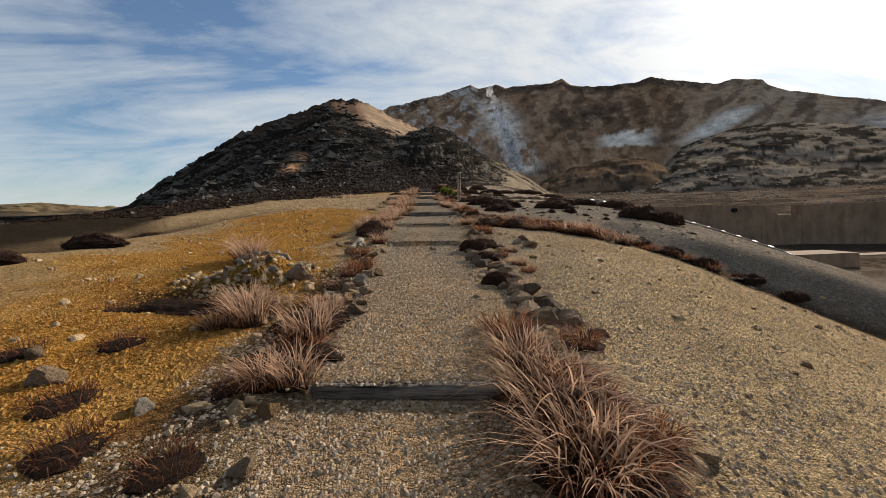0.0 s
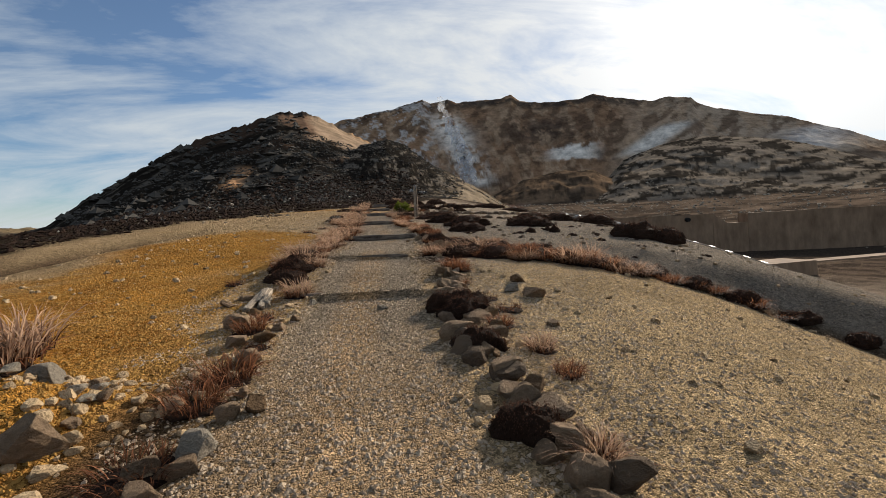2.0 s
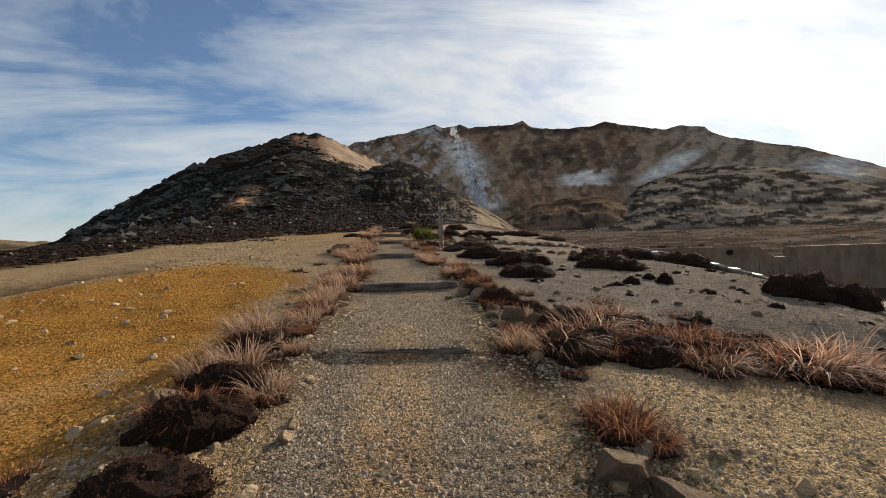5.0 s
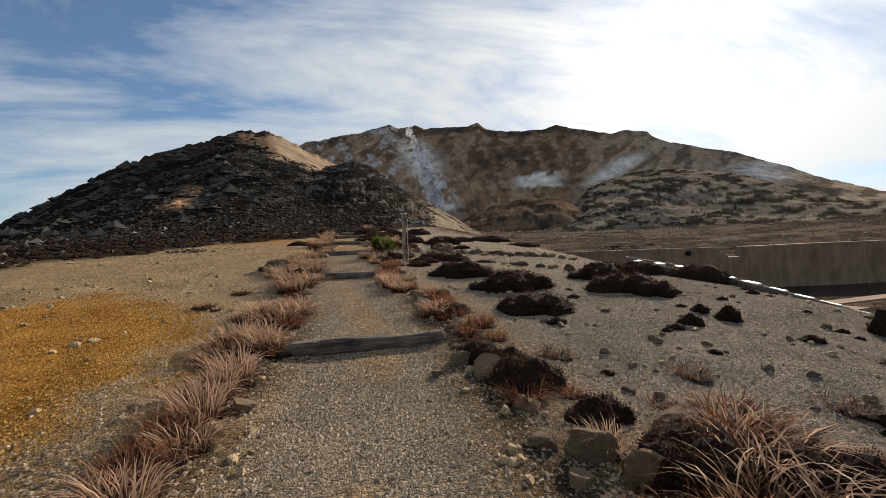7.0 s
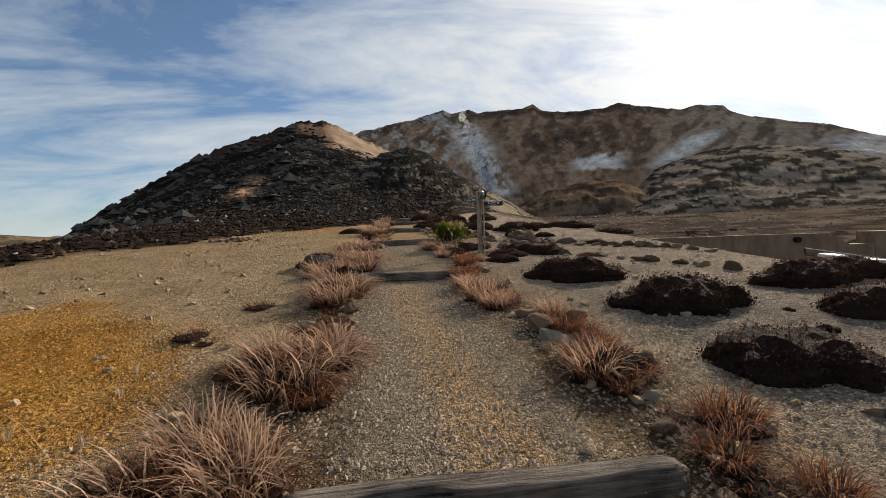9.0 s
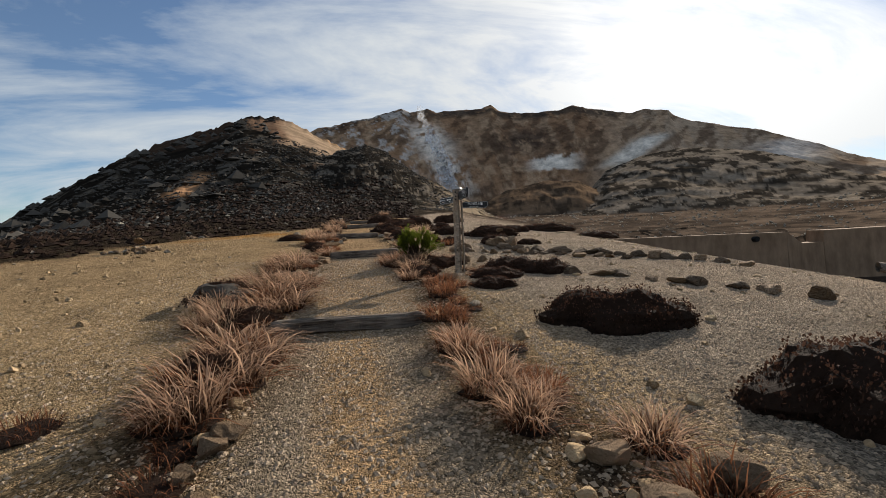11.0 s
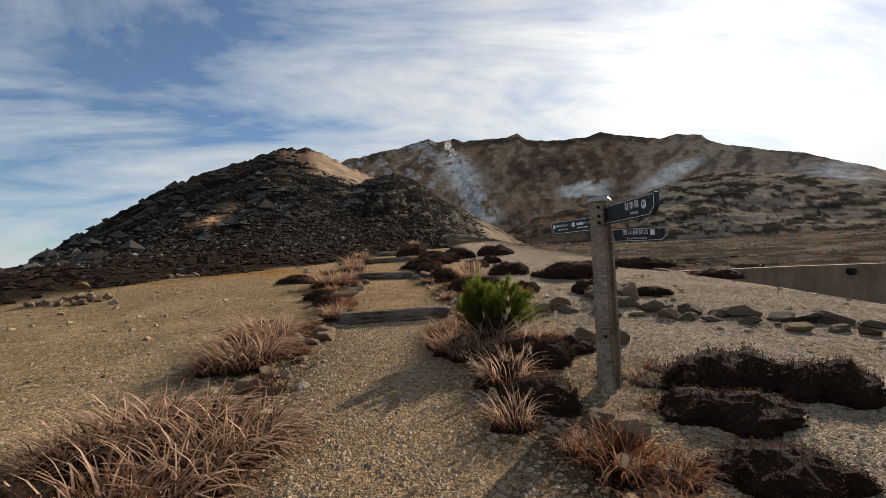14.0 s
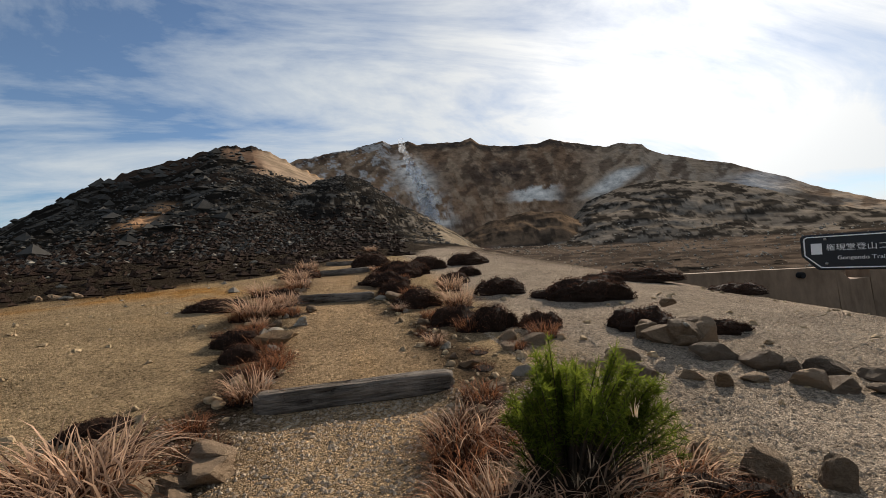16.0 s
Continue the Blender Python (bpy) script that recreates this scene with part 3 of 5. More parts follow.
# ---- step logs ----
def log_mesh(length, thick, deep, seed, square):
    """A weathered step timber, lying along x, with cracks, worn ends and a slight sag."""
    rng = random.Random(seed)
    rings, sides = 34, 22
    bm = bmesh.new()
    loops = []
    for i in range(rings + 1):
        u = i / rings
        x = (u - 0.5) * length
        loop = []
        for j in range(sides):
            a = 2 * math.pi * j / sides
            c, s = math.cos(a), math.sin(a)
            p = 0.42 if square else 0.8
            yy = math.copysign(abs(c) ** p, c) * deep / 2
            zz = math.copysign(abs(s) ** p, s) * thick / 2
            w = 1 + 0.13 * noise.noise(Vector((x * 1.6 + seed, c * 0.8, s * 0.8))) + 0.13 * noise.noise(Vector((x * 0.9 + seed * 2, c * 4, s * 4)))
            end = 1 - 0.22 * max(0, (abs(u - 0.5) - 0.46) / 0.04) ** 2
            sag = 0.018 * noise.noise(Vector((x * 1.1, seed, 4)))
            loop.append(bm.verts.new((x + 0.02 * rng.uniform(-1, 1) * (i in (0, rings)), yy * w * end, zz * w * end + sag)))
        loops.append(loop)
    for a, b in zip(loops, loops[1:]):
        for j in range(sides):
            bm.faces.new((a[j], b[j], b[(j + 1) % sides], a[(j + 1) % sides]))
    bm.faces.new(loops[0])
    bm.faces.new(loops[-1][::-1])
    bmesh.ops.recalc_face_normals(bm, faces=bm.faces)
    # checks that open along the grain
    for _ in range(9):
        j, start, run = rng.randrange(sides), rng.randrange(2, 12), rng.randrange(6, 13)
        for i in range(start, min(rings, start + run)):
            v = loops[i][j].co
            v.y *= 0.72
            v.z *= 0.72
    me = bpy.data.meshes.new("step_log")
    bm.to_mesh(me)
    bm.free()
    me.materials.append(TIMBER)
    me.polygons.foreach_set("use_smooth", np.ones(len(me.polygons), bool))
    return me


def step_log(x0, x1, y0, y1, thick, deep, sunk, square, label):
    k = len([o for o in scene.objects if o.name.startswith("step_log")])
    me = log_mesh(math.hypot(x1 - x0, y1 - y0), thick, deep, k + 3, square)
    ob = tagged(new("step_log", me), label, "log", "step logs across the path")
    z0, z1 = height(x0 + 0.1, y0 - 0.12), height(x1 - 0.1, y1 - 0.12)
    lie = (z0 + z1) / 2 + thick / 2 - sunk
    ob.matrix_world = pose((x0 + x1) / 2, (y0 + y1) / 2, lie, 0, -math.degrees(math.atan2(z1 - z0, x1 - x0)) * 0.6, math.degrees(math.atan2(y1 - y0, x1 - x0)))


step_log(-0.9, 0.38, 2.74, 2.71, 0.12, 0.13, 0.01, False, "round grey weathered log half sunk across the gravel path")
step_log(-1.38, 0.30, 9.12, 9.06, 0.11, 0.09, 0.025, False, "thin dark log almost buried in gravel across the path")
step_log(-1.45, 0.20, 12.05, 12.0, 0.10, 0.09, 0.025, False, "thin dark log almost buried in gravel across the path")
step_log(-1.38, 0.56, 15.96, 16.06, 0.17, 0.17, 0.02, True, "thick cracked grey timber laid as a step across the path")
step_log(-1.88, -0.12, 21.86, 21.86, 0.17, 0.18, 0.02, True, "thick cracked grey timber laid as a step across the path")
step_log(-1.88, -0.10, 28.06, 28.1, 0.2, 0.19, 0.02, True, "dark cracked timber laid as a step across the path")
step_log(-2.30, -0.62, 33.5, 33.42, 0.2, 0.2, 0.02, True, "dark cracked timber laid as a step across the path")
step_log(-2.2, -0.55, 38.8, 39.1, 0.2, 0.2, 0.02, True, "distant dark timber laid as a step across the path")
step_log(-2.25, -0.7, 42.5, 42.7, 0.2, 0.2, 0.02, True, "distant dark timber laid as a step across the path")
step_log(-2.3, -0.8, 46.8, 46.9, 0.2, 0.2, 0.02, True, "distant dark timber laid as a step across the path")


def broken_timber():
    """A bleached timber that has split into slats, lying along the path's edge."""
    x, y = -1.87, 9.0
    ob = thing("broken_timber", "bleached split timber lying on the path's edge", "log", at=(x, y, height(x, y)))
    for dx, dy, dz, long, thick, deep, turn, tip in ((-0.06, 0.0, 0.05, 0.92, 0.07, 0.10, 93, -7), (0.045, 0.05, 0.06, 0.80, 0.08, 0.085, 98, -9), (0.11, -0.16, 0.035, 0.42, 0.05, 0.05, 88, -4), (-0.01, 0.12, 0.10, 0.5, 0.03, 0.07, 95, -11)):
        me = log_mesh(long, thick, deep, 41 + int(100 * long), True)
        me.materials.clear()
        me.materials.append(SILVER)
        slat = new("slat", me)
        slat.parent = ob
        slat.matrix_local = pose(dx, dy, dz, 6, tip, turn)


broken_timber()

# ---- rocks ----
ROCKS = [rock_mesh("rock", k + 1, ROCK) for k in range(9)]
OCHRES = [rock_mesh("rock", k + 31, OCHRE_ROCK) for k in range(3)]
PALES = [rock_mesh("rock", k + 51, PALE_ROCK) for k in range(3)]
DARKS = [rock_mesh("rock", k + 61, DARK_ROCK) for k in range(4)]
rock_luck = random.Random(5)


def rock(x, y, width, kind="grey", group="rocks along the path", label="", tall=0.62, sink=0.28):
    pool = {"grey": ROCKS, "ochre": OCHRES, "pale": PALES, "dark": DARKS}[kind]
    ob = new("rock", rock_luck.choice(pool))
    s = 0.78 * width / 1.55
    sx, sy, sz = s * rock_luck.uniform(0.9, 1.1), s * rock_luck.uniform(0.65, 0.95), s * tall * rock_luck.uniform(0.85, 1.15)
    z = height(x, y) + sz * (0.72 - 2 * sink * 0.72)
    ob.matrix_world = pose(x, y, z, rock_luck.uniform(-12, 12), rock_luck.uniform(-12, 12), rock_luck.uniform(-40, 40) + rock_luck.choice((0, 180))) @ Matrix.Diagonal((sx, sy, sz, 1))
    words = {"grey": "angular grey volcanic rock", "ochre": "rusty brown angular rock", "pale": "pale grey angular rock", "dark": "dark brown rounded rock"}[kind]
    size = "large" if width > 0.5 else "small" if width < 0.26 else "fist-thick" if width < 0.34 else "squat"
    tagged(ob, label or f"{size} {words} bedded in gravel", "rock", group)
    return ob


for x, y, w in ((0.72, 9.95, 0.44), (0.66, 8.4, 0.5), (0.60, 7.25, 0.46), (0.88, 7.1, 0.44), (0.80, 6.3, 0.4), (0.82, 5.88, 0.38), (0.78, 5.35, 0.28), (0.92, 5.15, 0.3),
                (0.92, 4.75, 0.4), (0.9, 4.4, 0.42), (1.02, 4.12, 0.46), (1.3, 4.15, 0.44), (0.72, 6.75, 0.36)):
    rock(x, y, w)
for x, y, w, k in ((-1.54, 6.2, 0.27, "grey"), (-0.98, 6.1, 0.26, "ochre"), (-1.36, 5.5, 0.25, "grey"), (-1.17, 5.5, 0.28, "grey"), (-0.97, 5.05, 0.22, "grey"), (-1.14, 4.8, 0.26, "ochre"),
                   (-0.94, 4.6, 0.22, "grey"), (-0.93, 4.3, 0.36, "grey"), (-1.6, 7.4, 0.3, "grey"), (-1.75, 8.8, 0.22, "pale"), (-1.5, 9.22, 0.4, "grey"), (-2.2, 10.9, 0.42, "grey"),
                   (-0.21, 8.42, 0.19, "pale"), (-2.14, 9.2, 0.22, "grey"), (-2.24, 8.85, 0.26, "grey"), (-1.78, 8.0, 0.34, "grey"), (-1.77, 8.5, 0.2, "ochre"), (-1.1, 2.45, 0.24, "ochre"),
                   (-1.02, 1.95, 0.22, "grey"), (-1.9, 2.5, 0.2, "pale"), (-2.9, 2.9, 0.3, "grey"), (-3.4, 3.3, 0.22, "grey")):
    rock(x, y, w, k)
for x, y, w, k in ((0.72, 9.2, 0.52, "grey"), (0.6, 8.75, 0.38, "grey"), (0.84, 7.7, 0.42, "grey"), (1.66, 7.5, 0.22, "grey"), (1.84, 8.72, 0.5, "grey"), (1.6, 9.0, 0.3, "pale"), (1.88, 9.6, 0.36, "grey"),
                   (-1.5, 14.5, 0.3, "grey"), (0.9, 14.0, 0.24, "grey"), (0.8, 14.8, 0.5, "grey"), (0.58, 15.15, 0.36, "grey"), (1.0, 13.25, 0.5, "grey"), (1.15, 12.95, 0.46, "ochre"), (1.9, 13.5, 0.5, "grey"),
                   (0.25, 14.9, 0.2, "grey"), (0.56, 19.0, 0.32, "grey"), (0.6, 18.5, 0.42, "grey"), (0.62, 18.1, 0.42, "pale"), (1.08, 18.7, 0.34, "grey"), (-1.68, 19.55, 0.28, "grey"),
                   (-1.6, 19.05, 0.26, "grey"), (-1.6, 18.8, 0.22, "grey"), (-2.1, 19.1, 0.2, "pale"), (1.07, 17.4, 0.4, "grey"), (-1.95, 27.05, 0.4, "grey"), (-2.24, 25.75, 0.32, "grey"),
                   (-2.3, 25.4, 0.36, "grey"), (-2.34, 25.05, 0.22, "grey"), (-2.08, 30.2, 0.62, "ochre"), (0.48, 24.15, 0.3, "grey"), (0.6, 23.95, 0.36, "grey"), (1.05, 26.1, 0.3, "grey"),
                   (0.71, 28.2, 0.34, "pale"), (1.76, 28.1, 0.5, "grey"), (0.42, 23.62, 0.28, "grey"), (-1.76, 21.2, 0.3, "grey"), (-1.94, 21.75, 0.24, "grey"), (0.64, 22.35, 0.24, "pale"),
                   (1.37, 30.8, 0.56, "grey"), (1.15, 30.5, 0.4, "grey"), (-1.97, 27.2, 0.42, "grey"), (-2.1, 26.95, 0.3, "grey"), (-2.25, 26.9, 0.36, "grey"), (1.13, 26.4, 0.3, "ochre"),
                   (1.35, 26.2, 0.42, "grey"), (1.7, 26.05, 0.36, "grey"), (1.42, 28.05, 0.34, "grey"), (1.24, 29.1, 0.42, "grey"), (-0.2, 33.0, 0.5, "grey"), (0.1, 32.9, 0.36, "grey"), (-0.45, 33.1, 0.3, "pale"),
                   (1.0, 29.4, 0.34, "grey"), (0.85, 29.0, 0.28, "grey"), (-1.9, 31.3, 0.34, "pale"), (-1.85, 32.4, 0.3, "grey")):
    rock(x, y, w, k)
big = rock(-2.97, 23.4, 1.35, "grey", label="broad dark boulder overgrown with dry grass", tall=0.5, sink=0.36)
big.data = rock_mesh("rock", 7, FARROCK, 4)

# rows of stones that edge the side paths
for line, step_len, wid in ((((2.76, 28.1), (4.0, 27.1), (4.93, 26.5), (5.77, 25.5), (6.67, 24.87), (6.95, 24.1)), 0.34, 0.52),
                            (((2.7, 24.15), (3.61, 23.74), (3.82, 23.41), (4.36, 22.87), (4.9, 22.3), (5.6, 21.6)), 0.4, 0.5),
                            (((1.75, 27.95), (2.1, 27.75), (2.6, 27.5), (3.24, 27.2), (3.8, 26.9), (4.0, 26.45), (4.4, 26.1), (5.2, 25.6)), 0.36, 0.42)):
    for (xa, ya), (xb, yb) in zip(line, line[1:]):
        d = math.hypot(xb - xa, yb - ya)
        for i in range(max(1, round(d / step_len))):
            t = (i + 0.5) / max(1, round(d / step_len))
            rock(xa + (xb - xa) * t + rock_luck.uniform(-0.08, 0.08), ya + (yb - ya) * t + rock_luck.uniform(-0.08, 0.08), wid * rock_luck.uniform(0.7, 1.25), rock_luck.choice(("dark", "dark", "grey", "ochre")), "stones edging the side path", tall=0.5, sink=0.34)


def heap(cx, cy, rx, ry, count, lo, hi, group, pale=0.2):
    for _ in range(count):
        a, q = rock_luck.uniform(0, 6.28), math.sqrt(rock_luck.random())
        o = rock(cx + rx * q * math.cos(a), cy + ry * q * math.sin(a), rock_luck.uniform(lo, hi), "pale" if rock_luck.random() < pale else "grey", group)
        o.location.z += 0.14 * (1 - q) * min(rx, ry)


heap(-2.75, 6.1, 0.85, 0.62, 34, 0.1, 0.2, "heaped stones beside the path", 0.55)
rock(-2.05, 5.65, 0.55, "grey", "heaped stones beside the path")
rock(-2.5, 6.4, 0.4, "pale", "heaped stones beside the path")
heap(2.95, 28.65, 0.55, 0.4, 5, 0.35, 0.6, "dark rock pile by the side path", 0.0)
rock(2.95, 28.6, 0.62, "grey", "dark rock pile by the side path", tall=0.8)
rock(3.25, 28.55, 0.55, "grey", "dark rock pile by the side path", tall=0.9)
rock(2.9, 28.42, 0.16, "pale", "dark rock pile by the side path").location.z += 0.25
rock(3.0, 28.8, 0.24, "grey", "dark rock pile by the side path").location.z += 0.42
heap(-8.5, 31.7, 0.9, 0.6, 26, 0.15, 0.35, "stone heap on the slope", 0.3)
rock(-8.4, 31.8, 0.42, "ochre", "stone heap on the slope", tall=0.8).location.z += 0.3
heap(-8.8, 36.6, 0.6, 0.4, 10, 0.15, 0.4, "small cairn on the slope", 0.4)
# more stones along both edges of the path
edge_luck = random.Random(23)
for side, y0, y1, off in ((1, 4.3, 10.2, 1.28), (-1, 4.2, 9.0, 0.78), (1, 13.0, 19.5, 1.25), (-1, 18.4, 27.5, 0.95), (1, 27.0, 38.0, 1.2), (-1, 28.5, 37.0, 0.95)):
    y = y0
    while y < y1:
        rock(float(centre(y)) + side * (off + edge_luck.uniform(-0.14, 0.18)), y, edge_luck.uniform(0.14, 0.34), edge_luck.choice(("grey", "grey", "ochre", "grey", "pale")))
        y += edge_luck.uniform(0.3, 0.75)


# the kerb of dark stones along the lower path
y = 3.9
while y < 9.9:
    rock(float(np.interp(y, (3.9, 4.7, 6.2, 7.8, 9, 9.9), (1.42, 1.22, 0.7, 0.58, 0.78, 0.85))) + edge_luck.uniform(-0.07, 0.09), y, edge_luck.uniform(0.26, 0.44), edge_luck.choice(("dark", "dark", "grey")), tall=0.6)
    y += edge_luck.uniform(0.2, 0.36)


# stones strewn over the bare ground, too many to count
def small_stones(name, spots, label, mat):
    shapes = [rock_mesh("stone_shape", k + 80, PALE_ROCK, 2) for k in range(5)]
    verts, faces, start = [], [], 0
    level = land(np.array([p[0] for p in spots]), np.array([p[1] for p in spots]))
    for (x, y, w), ground_z in zip(spots, level.tolist()):
        me = edge_luck.choice(shapes)
        m = pose(x, y, ground_z + w * 0.08, edge_luck.uniform(-20, 20), edge_luck.uniform(-20, 20), edge_luck.uniform(0, 360)) @ Matrix.Diagonal((w * 0.6, w * 0.5, w * 0.38, 1))
        verts += [(m @ v.co)[:] for v in me.vertices]
        faces += [tuple(i + start for i in p.vertices) for p in me.polygons]
        start += len(me.vertices)
    for me in shapes:
        bpy.data.meshes.remove(me)
    tagged(new(name, mesh_of(name, verts, faces, mat)), label, "stones", kind="stuff")


SCREE = stone_material("scree_stone", (0.10, 0.064, 0.035), (0.52, 0.37, 0.215), 8.0, 0.9)
spots = []
for _ in range(2300):
    x, y = edge_luck.uniform(-8.5, 11), 1.5 + 32 * edge_luck.random()
    if abs(x - float(centre(y))) > 0.75:
        spots.append((x, y, 0.03 + 0.13 * edge_luck.random() ** 3))
for _ in range(650):
    y = 1.5 + 32 * edge_luck.random()
    spots.append((float(centre(y)) + edge_luck.choice((-1, 1)) * edge_luck.gauss(1.15, 0.25), y, 0.04 + 0.13 * edge_luck.random() ** 2))
for _ in range(260):
    a, q = edge_luck.uniform(0, 6.28), math.sqrt(edge_luck.random())
    spots.append((-2.75 + 1.2 * q * math.cos(a), 6.05 + 0.8 * q * math.sin(a), edge_luck.uniform(0.05, 0.13)))
small_stones("small_stones", spots, "small angular buff and brown stones strewn over gravel", SCREE)


# ---- gravel ----
def gravel(name, count, seed, place, lo, hi, mat, label):
    rng = np.random.default_rng(seed)
    x, y = place(rng, count)
    st = sulphur(x, y)
    keep = st > 0.35 if mat == OCHRE_PEBBLE else st < 0.6
    x, y = x[keep], y[keep]
    z = land(x, y)
    n = len(x)
    size = lo + (hi - lo) * rng.random(n) ** 3
    corner = np.array([(1, 0, 0), (-1, 0, 0), (0, 1, 0), (0, -1, 0), (0, 0, 1), (0, 0, -1), (0.7, 0.7, 0.35), (-0.7, -0.7, 0.3)], float)[:6]
    v = corner[None] * (0.75 + 0.6 * rng.random((n, 6, 1)))
    v += (rng.random((n, 6, 3)) - 0.5) * 0.4
    v *= np.stack([size * (0.7 + 0.6 * rng.random(n)), size * (0.7 + 0.5 * rng.random(n)), size * (0.28 + 0.3 * rng.random(n))], 1)[:, None]
    a = rng.random(n) * 6.28
    ca, sa = np.cos(a)[:, None], np.sin(a)[:, None]
    v = np.stack([v[..., 0] * ca - v[..., 1] * sa, v[..., 0] * sa + v[..., 1] * ca, v[..., 2]], -1)
    v += np.stack([x, y, z + size * 0.18], 1)[:, None]
    v = np.concatenate([v[:, :4] - np.array((0, 0, 1.0)) * (size * 0.25)[:, None, None], v[:, 4:5]], 1)
    faces = [(0, 2, 4), (2, 1, 4), (1, 3, 4), (3, 0, 4)]
    tagged(new(name, soup(name, v, faces, mat)), label, "gravel", kind="stuff")


def strewn(rng, n):
    y = 1.0 + 27 * rng.random(n) ** 1.1
    x = centre(y) + rng.normal(0, 1.9, n)
    return x, y


def strewn_left(rng, n):
    y = 2.0 + 24 * rng.random(n)
    return -1.9 - 5.5 * rng.random(n) ** 1.5, y


def strewn_right(rng, n):
    y = 2.0 + 28 * rng.random(n)
    return 0.8 + 10.5 * rng.random(n) ** 1.6, y


gravel("gravel", 210000, 1, strewn, 0.004, 0.024, PEBBLE, "loose grey and buff gravel chippings")
gravel("gravel", 130000, 2, strewn_right, 0.004, 0.022, PEBBLE, "loose grey gravel on the bare slope")
gravel("gravel", 120000, 3, strewn_left, 0.006, 0.028, OCHRE_PEBBLE, "loose ochre gravel on sulphur-stained ground")


# ---- plants ----
def blades(rng, count, spread, length, arch, width, lean=(0.0, 0.0)):
    """Arching blades that spring from a small tussock: an array of (blades, 10 corners, 3)."""
    a = rng.random(count) * 2 * np.pi
    q = spread * np.sqrt(rng.random(count))
    root = np.stack([q * np.cos(a), q * np.sin(a), np.zeros(count)], 1)
    b = a + rng.normal(0, 0.7, count)
    ln = length * (0.45 + 0.75 * rng.random(count))
    out = arch * (0.3 + 0.9 * rng.random(count))
    t = np.linspace(0, 1, 5)
    hx = (out * ln)[:, None] * t**1.6
    hz = ln[:, None] * (t - 0.62 * np.clip(out, 0, 1.2)[:, None] * t**2.6)
    cx = root[:, :1] + np.cos(b)[:, None] * hx + lean[0] * ln[:, None] * t**2
    cy = root[:, 1:2] + np.sin(b)[:, None] * hx + lean[1] * ln[:, None] * t**2
    w = width * (0.6 + 0.8 * rng.random(count))[:, None] * np.array([0.8, 1.0, 0.9, 0.6, 0.12])
    s = b + np.pi / 2 + rng.normal(0, 0.6, count)
    dx, dy = np.cos(s)[:, None] * w, np.sin(s)[:, None] * w
    left, right = np.stack([cx - dx, cy - dy, hz], -1), np.stack([cx + dx, cy + dy, hz + w * 0.4], -1)
    return np.stack([left, right], 2).reshape(count, 10, 3)


STRIP = [(0, 1, 3, 2), (2, 3, 5, 4), (4, 5, 7, 6), (6, 7, 9, 8)]


def mound_mesh(name, seed, mat, rough=0.25, high=1.0, detail=4):
    """A low uneven cushion of radius 1."""
    rng = random.Random(seed)
    bm = bmesh.new()
    bmesh.ops.create_icosphere(bm, subdivisions=detail, radius=1.0)
    off = Vector((seed * 2.3, seed * 5.1, 1))
    drop = [v for v in bm.verts if v.co.z < -0.25]
    bmesh.ops.delete(bm, geom=drop, context="VERTS")
    for v in bm.verts:
        p = v.co.copy()
        rim = 1 + rough * noise.noise(Vector((p.x * 1.4, p.y * 1.4, 0)) + off) * 1.6 + 0.12 * noise.noise(p * 5 + off)
        v.co = Vector((p.x * rim, p.y * rim, max(-0.2, p.z) * high * (0.85 + 0.35 * noise.noise(p * 2.2 + off))))
        v.co += p * 0.05 * noise.noise(p * 11 + off)
    me = bpy.data.meshes.new(name)
    bm.to_mesh(me)
    bm.free()
    me.materials.append(mat)
    return me


def tuft_template(seed, mat, count, spread, length, arch, width, words):
    rng = np.random.default_rng(seed)
    ob = thing("grass_tuft", words, "grass", "dry grass tufts")
    lean = (-0.12, -0.08)
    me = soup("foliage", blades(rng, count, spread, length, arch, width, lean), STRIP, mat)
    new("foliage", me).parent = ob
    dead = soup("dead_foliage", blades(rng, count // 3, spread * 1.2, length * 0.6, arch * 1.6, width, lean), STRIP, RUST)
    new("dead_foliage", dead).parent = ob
    # near-black mat: litter and the shade under the blades in one colour
    base = new("root_mat", mound_mesh("root_mat", seed, SHADED_LITTER, 0.3, 0.5, 2))
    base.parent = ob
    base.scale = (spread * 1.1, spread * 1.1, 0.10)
    return ob


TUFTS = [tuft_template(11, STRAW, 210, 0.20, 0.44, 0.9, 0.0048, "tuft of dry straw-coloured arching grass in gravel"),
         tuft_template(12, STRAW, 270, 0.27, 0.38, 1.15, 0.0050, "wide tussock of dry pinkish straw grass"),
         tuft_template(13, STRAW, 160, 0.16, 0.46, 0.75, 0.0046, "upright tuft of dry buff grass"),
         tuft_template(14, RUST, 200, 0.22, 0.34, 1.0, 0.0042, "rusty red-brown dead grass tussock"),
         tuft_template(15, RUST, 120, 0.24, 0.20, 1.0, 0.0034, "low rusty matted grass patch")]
tuft_luck = random.Random(8)


def tuft(x, y, width, kind, turn=None):
    src = TUFTS[kind]
    base = (0.62, 0.72, 0.5, 0.66, 0.6)[kind]
    s = max(0.45, min(1.7, width / base))
    m = pose(x, y, height(x, y) - 0.01, 0, 0, tuft_luck.uniform(-25, 25)) @ Matrix.Diagonal((s, s, s * tuft_luck.uniform(0.85, 1.1), 1))
    ob = copy_thing(src, m)
    ob.matrix_basis = m
    return ob


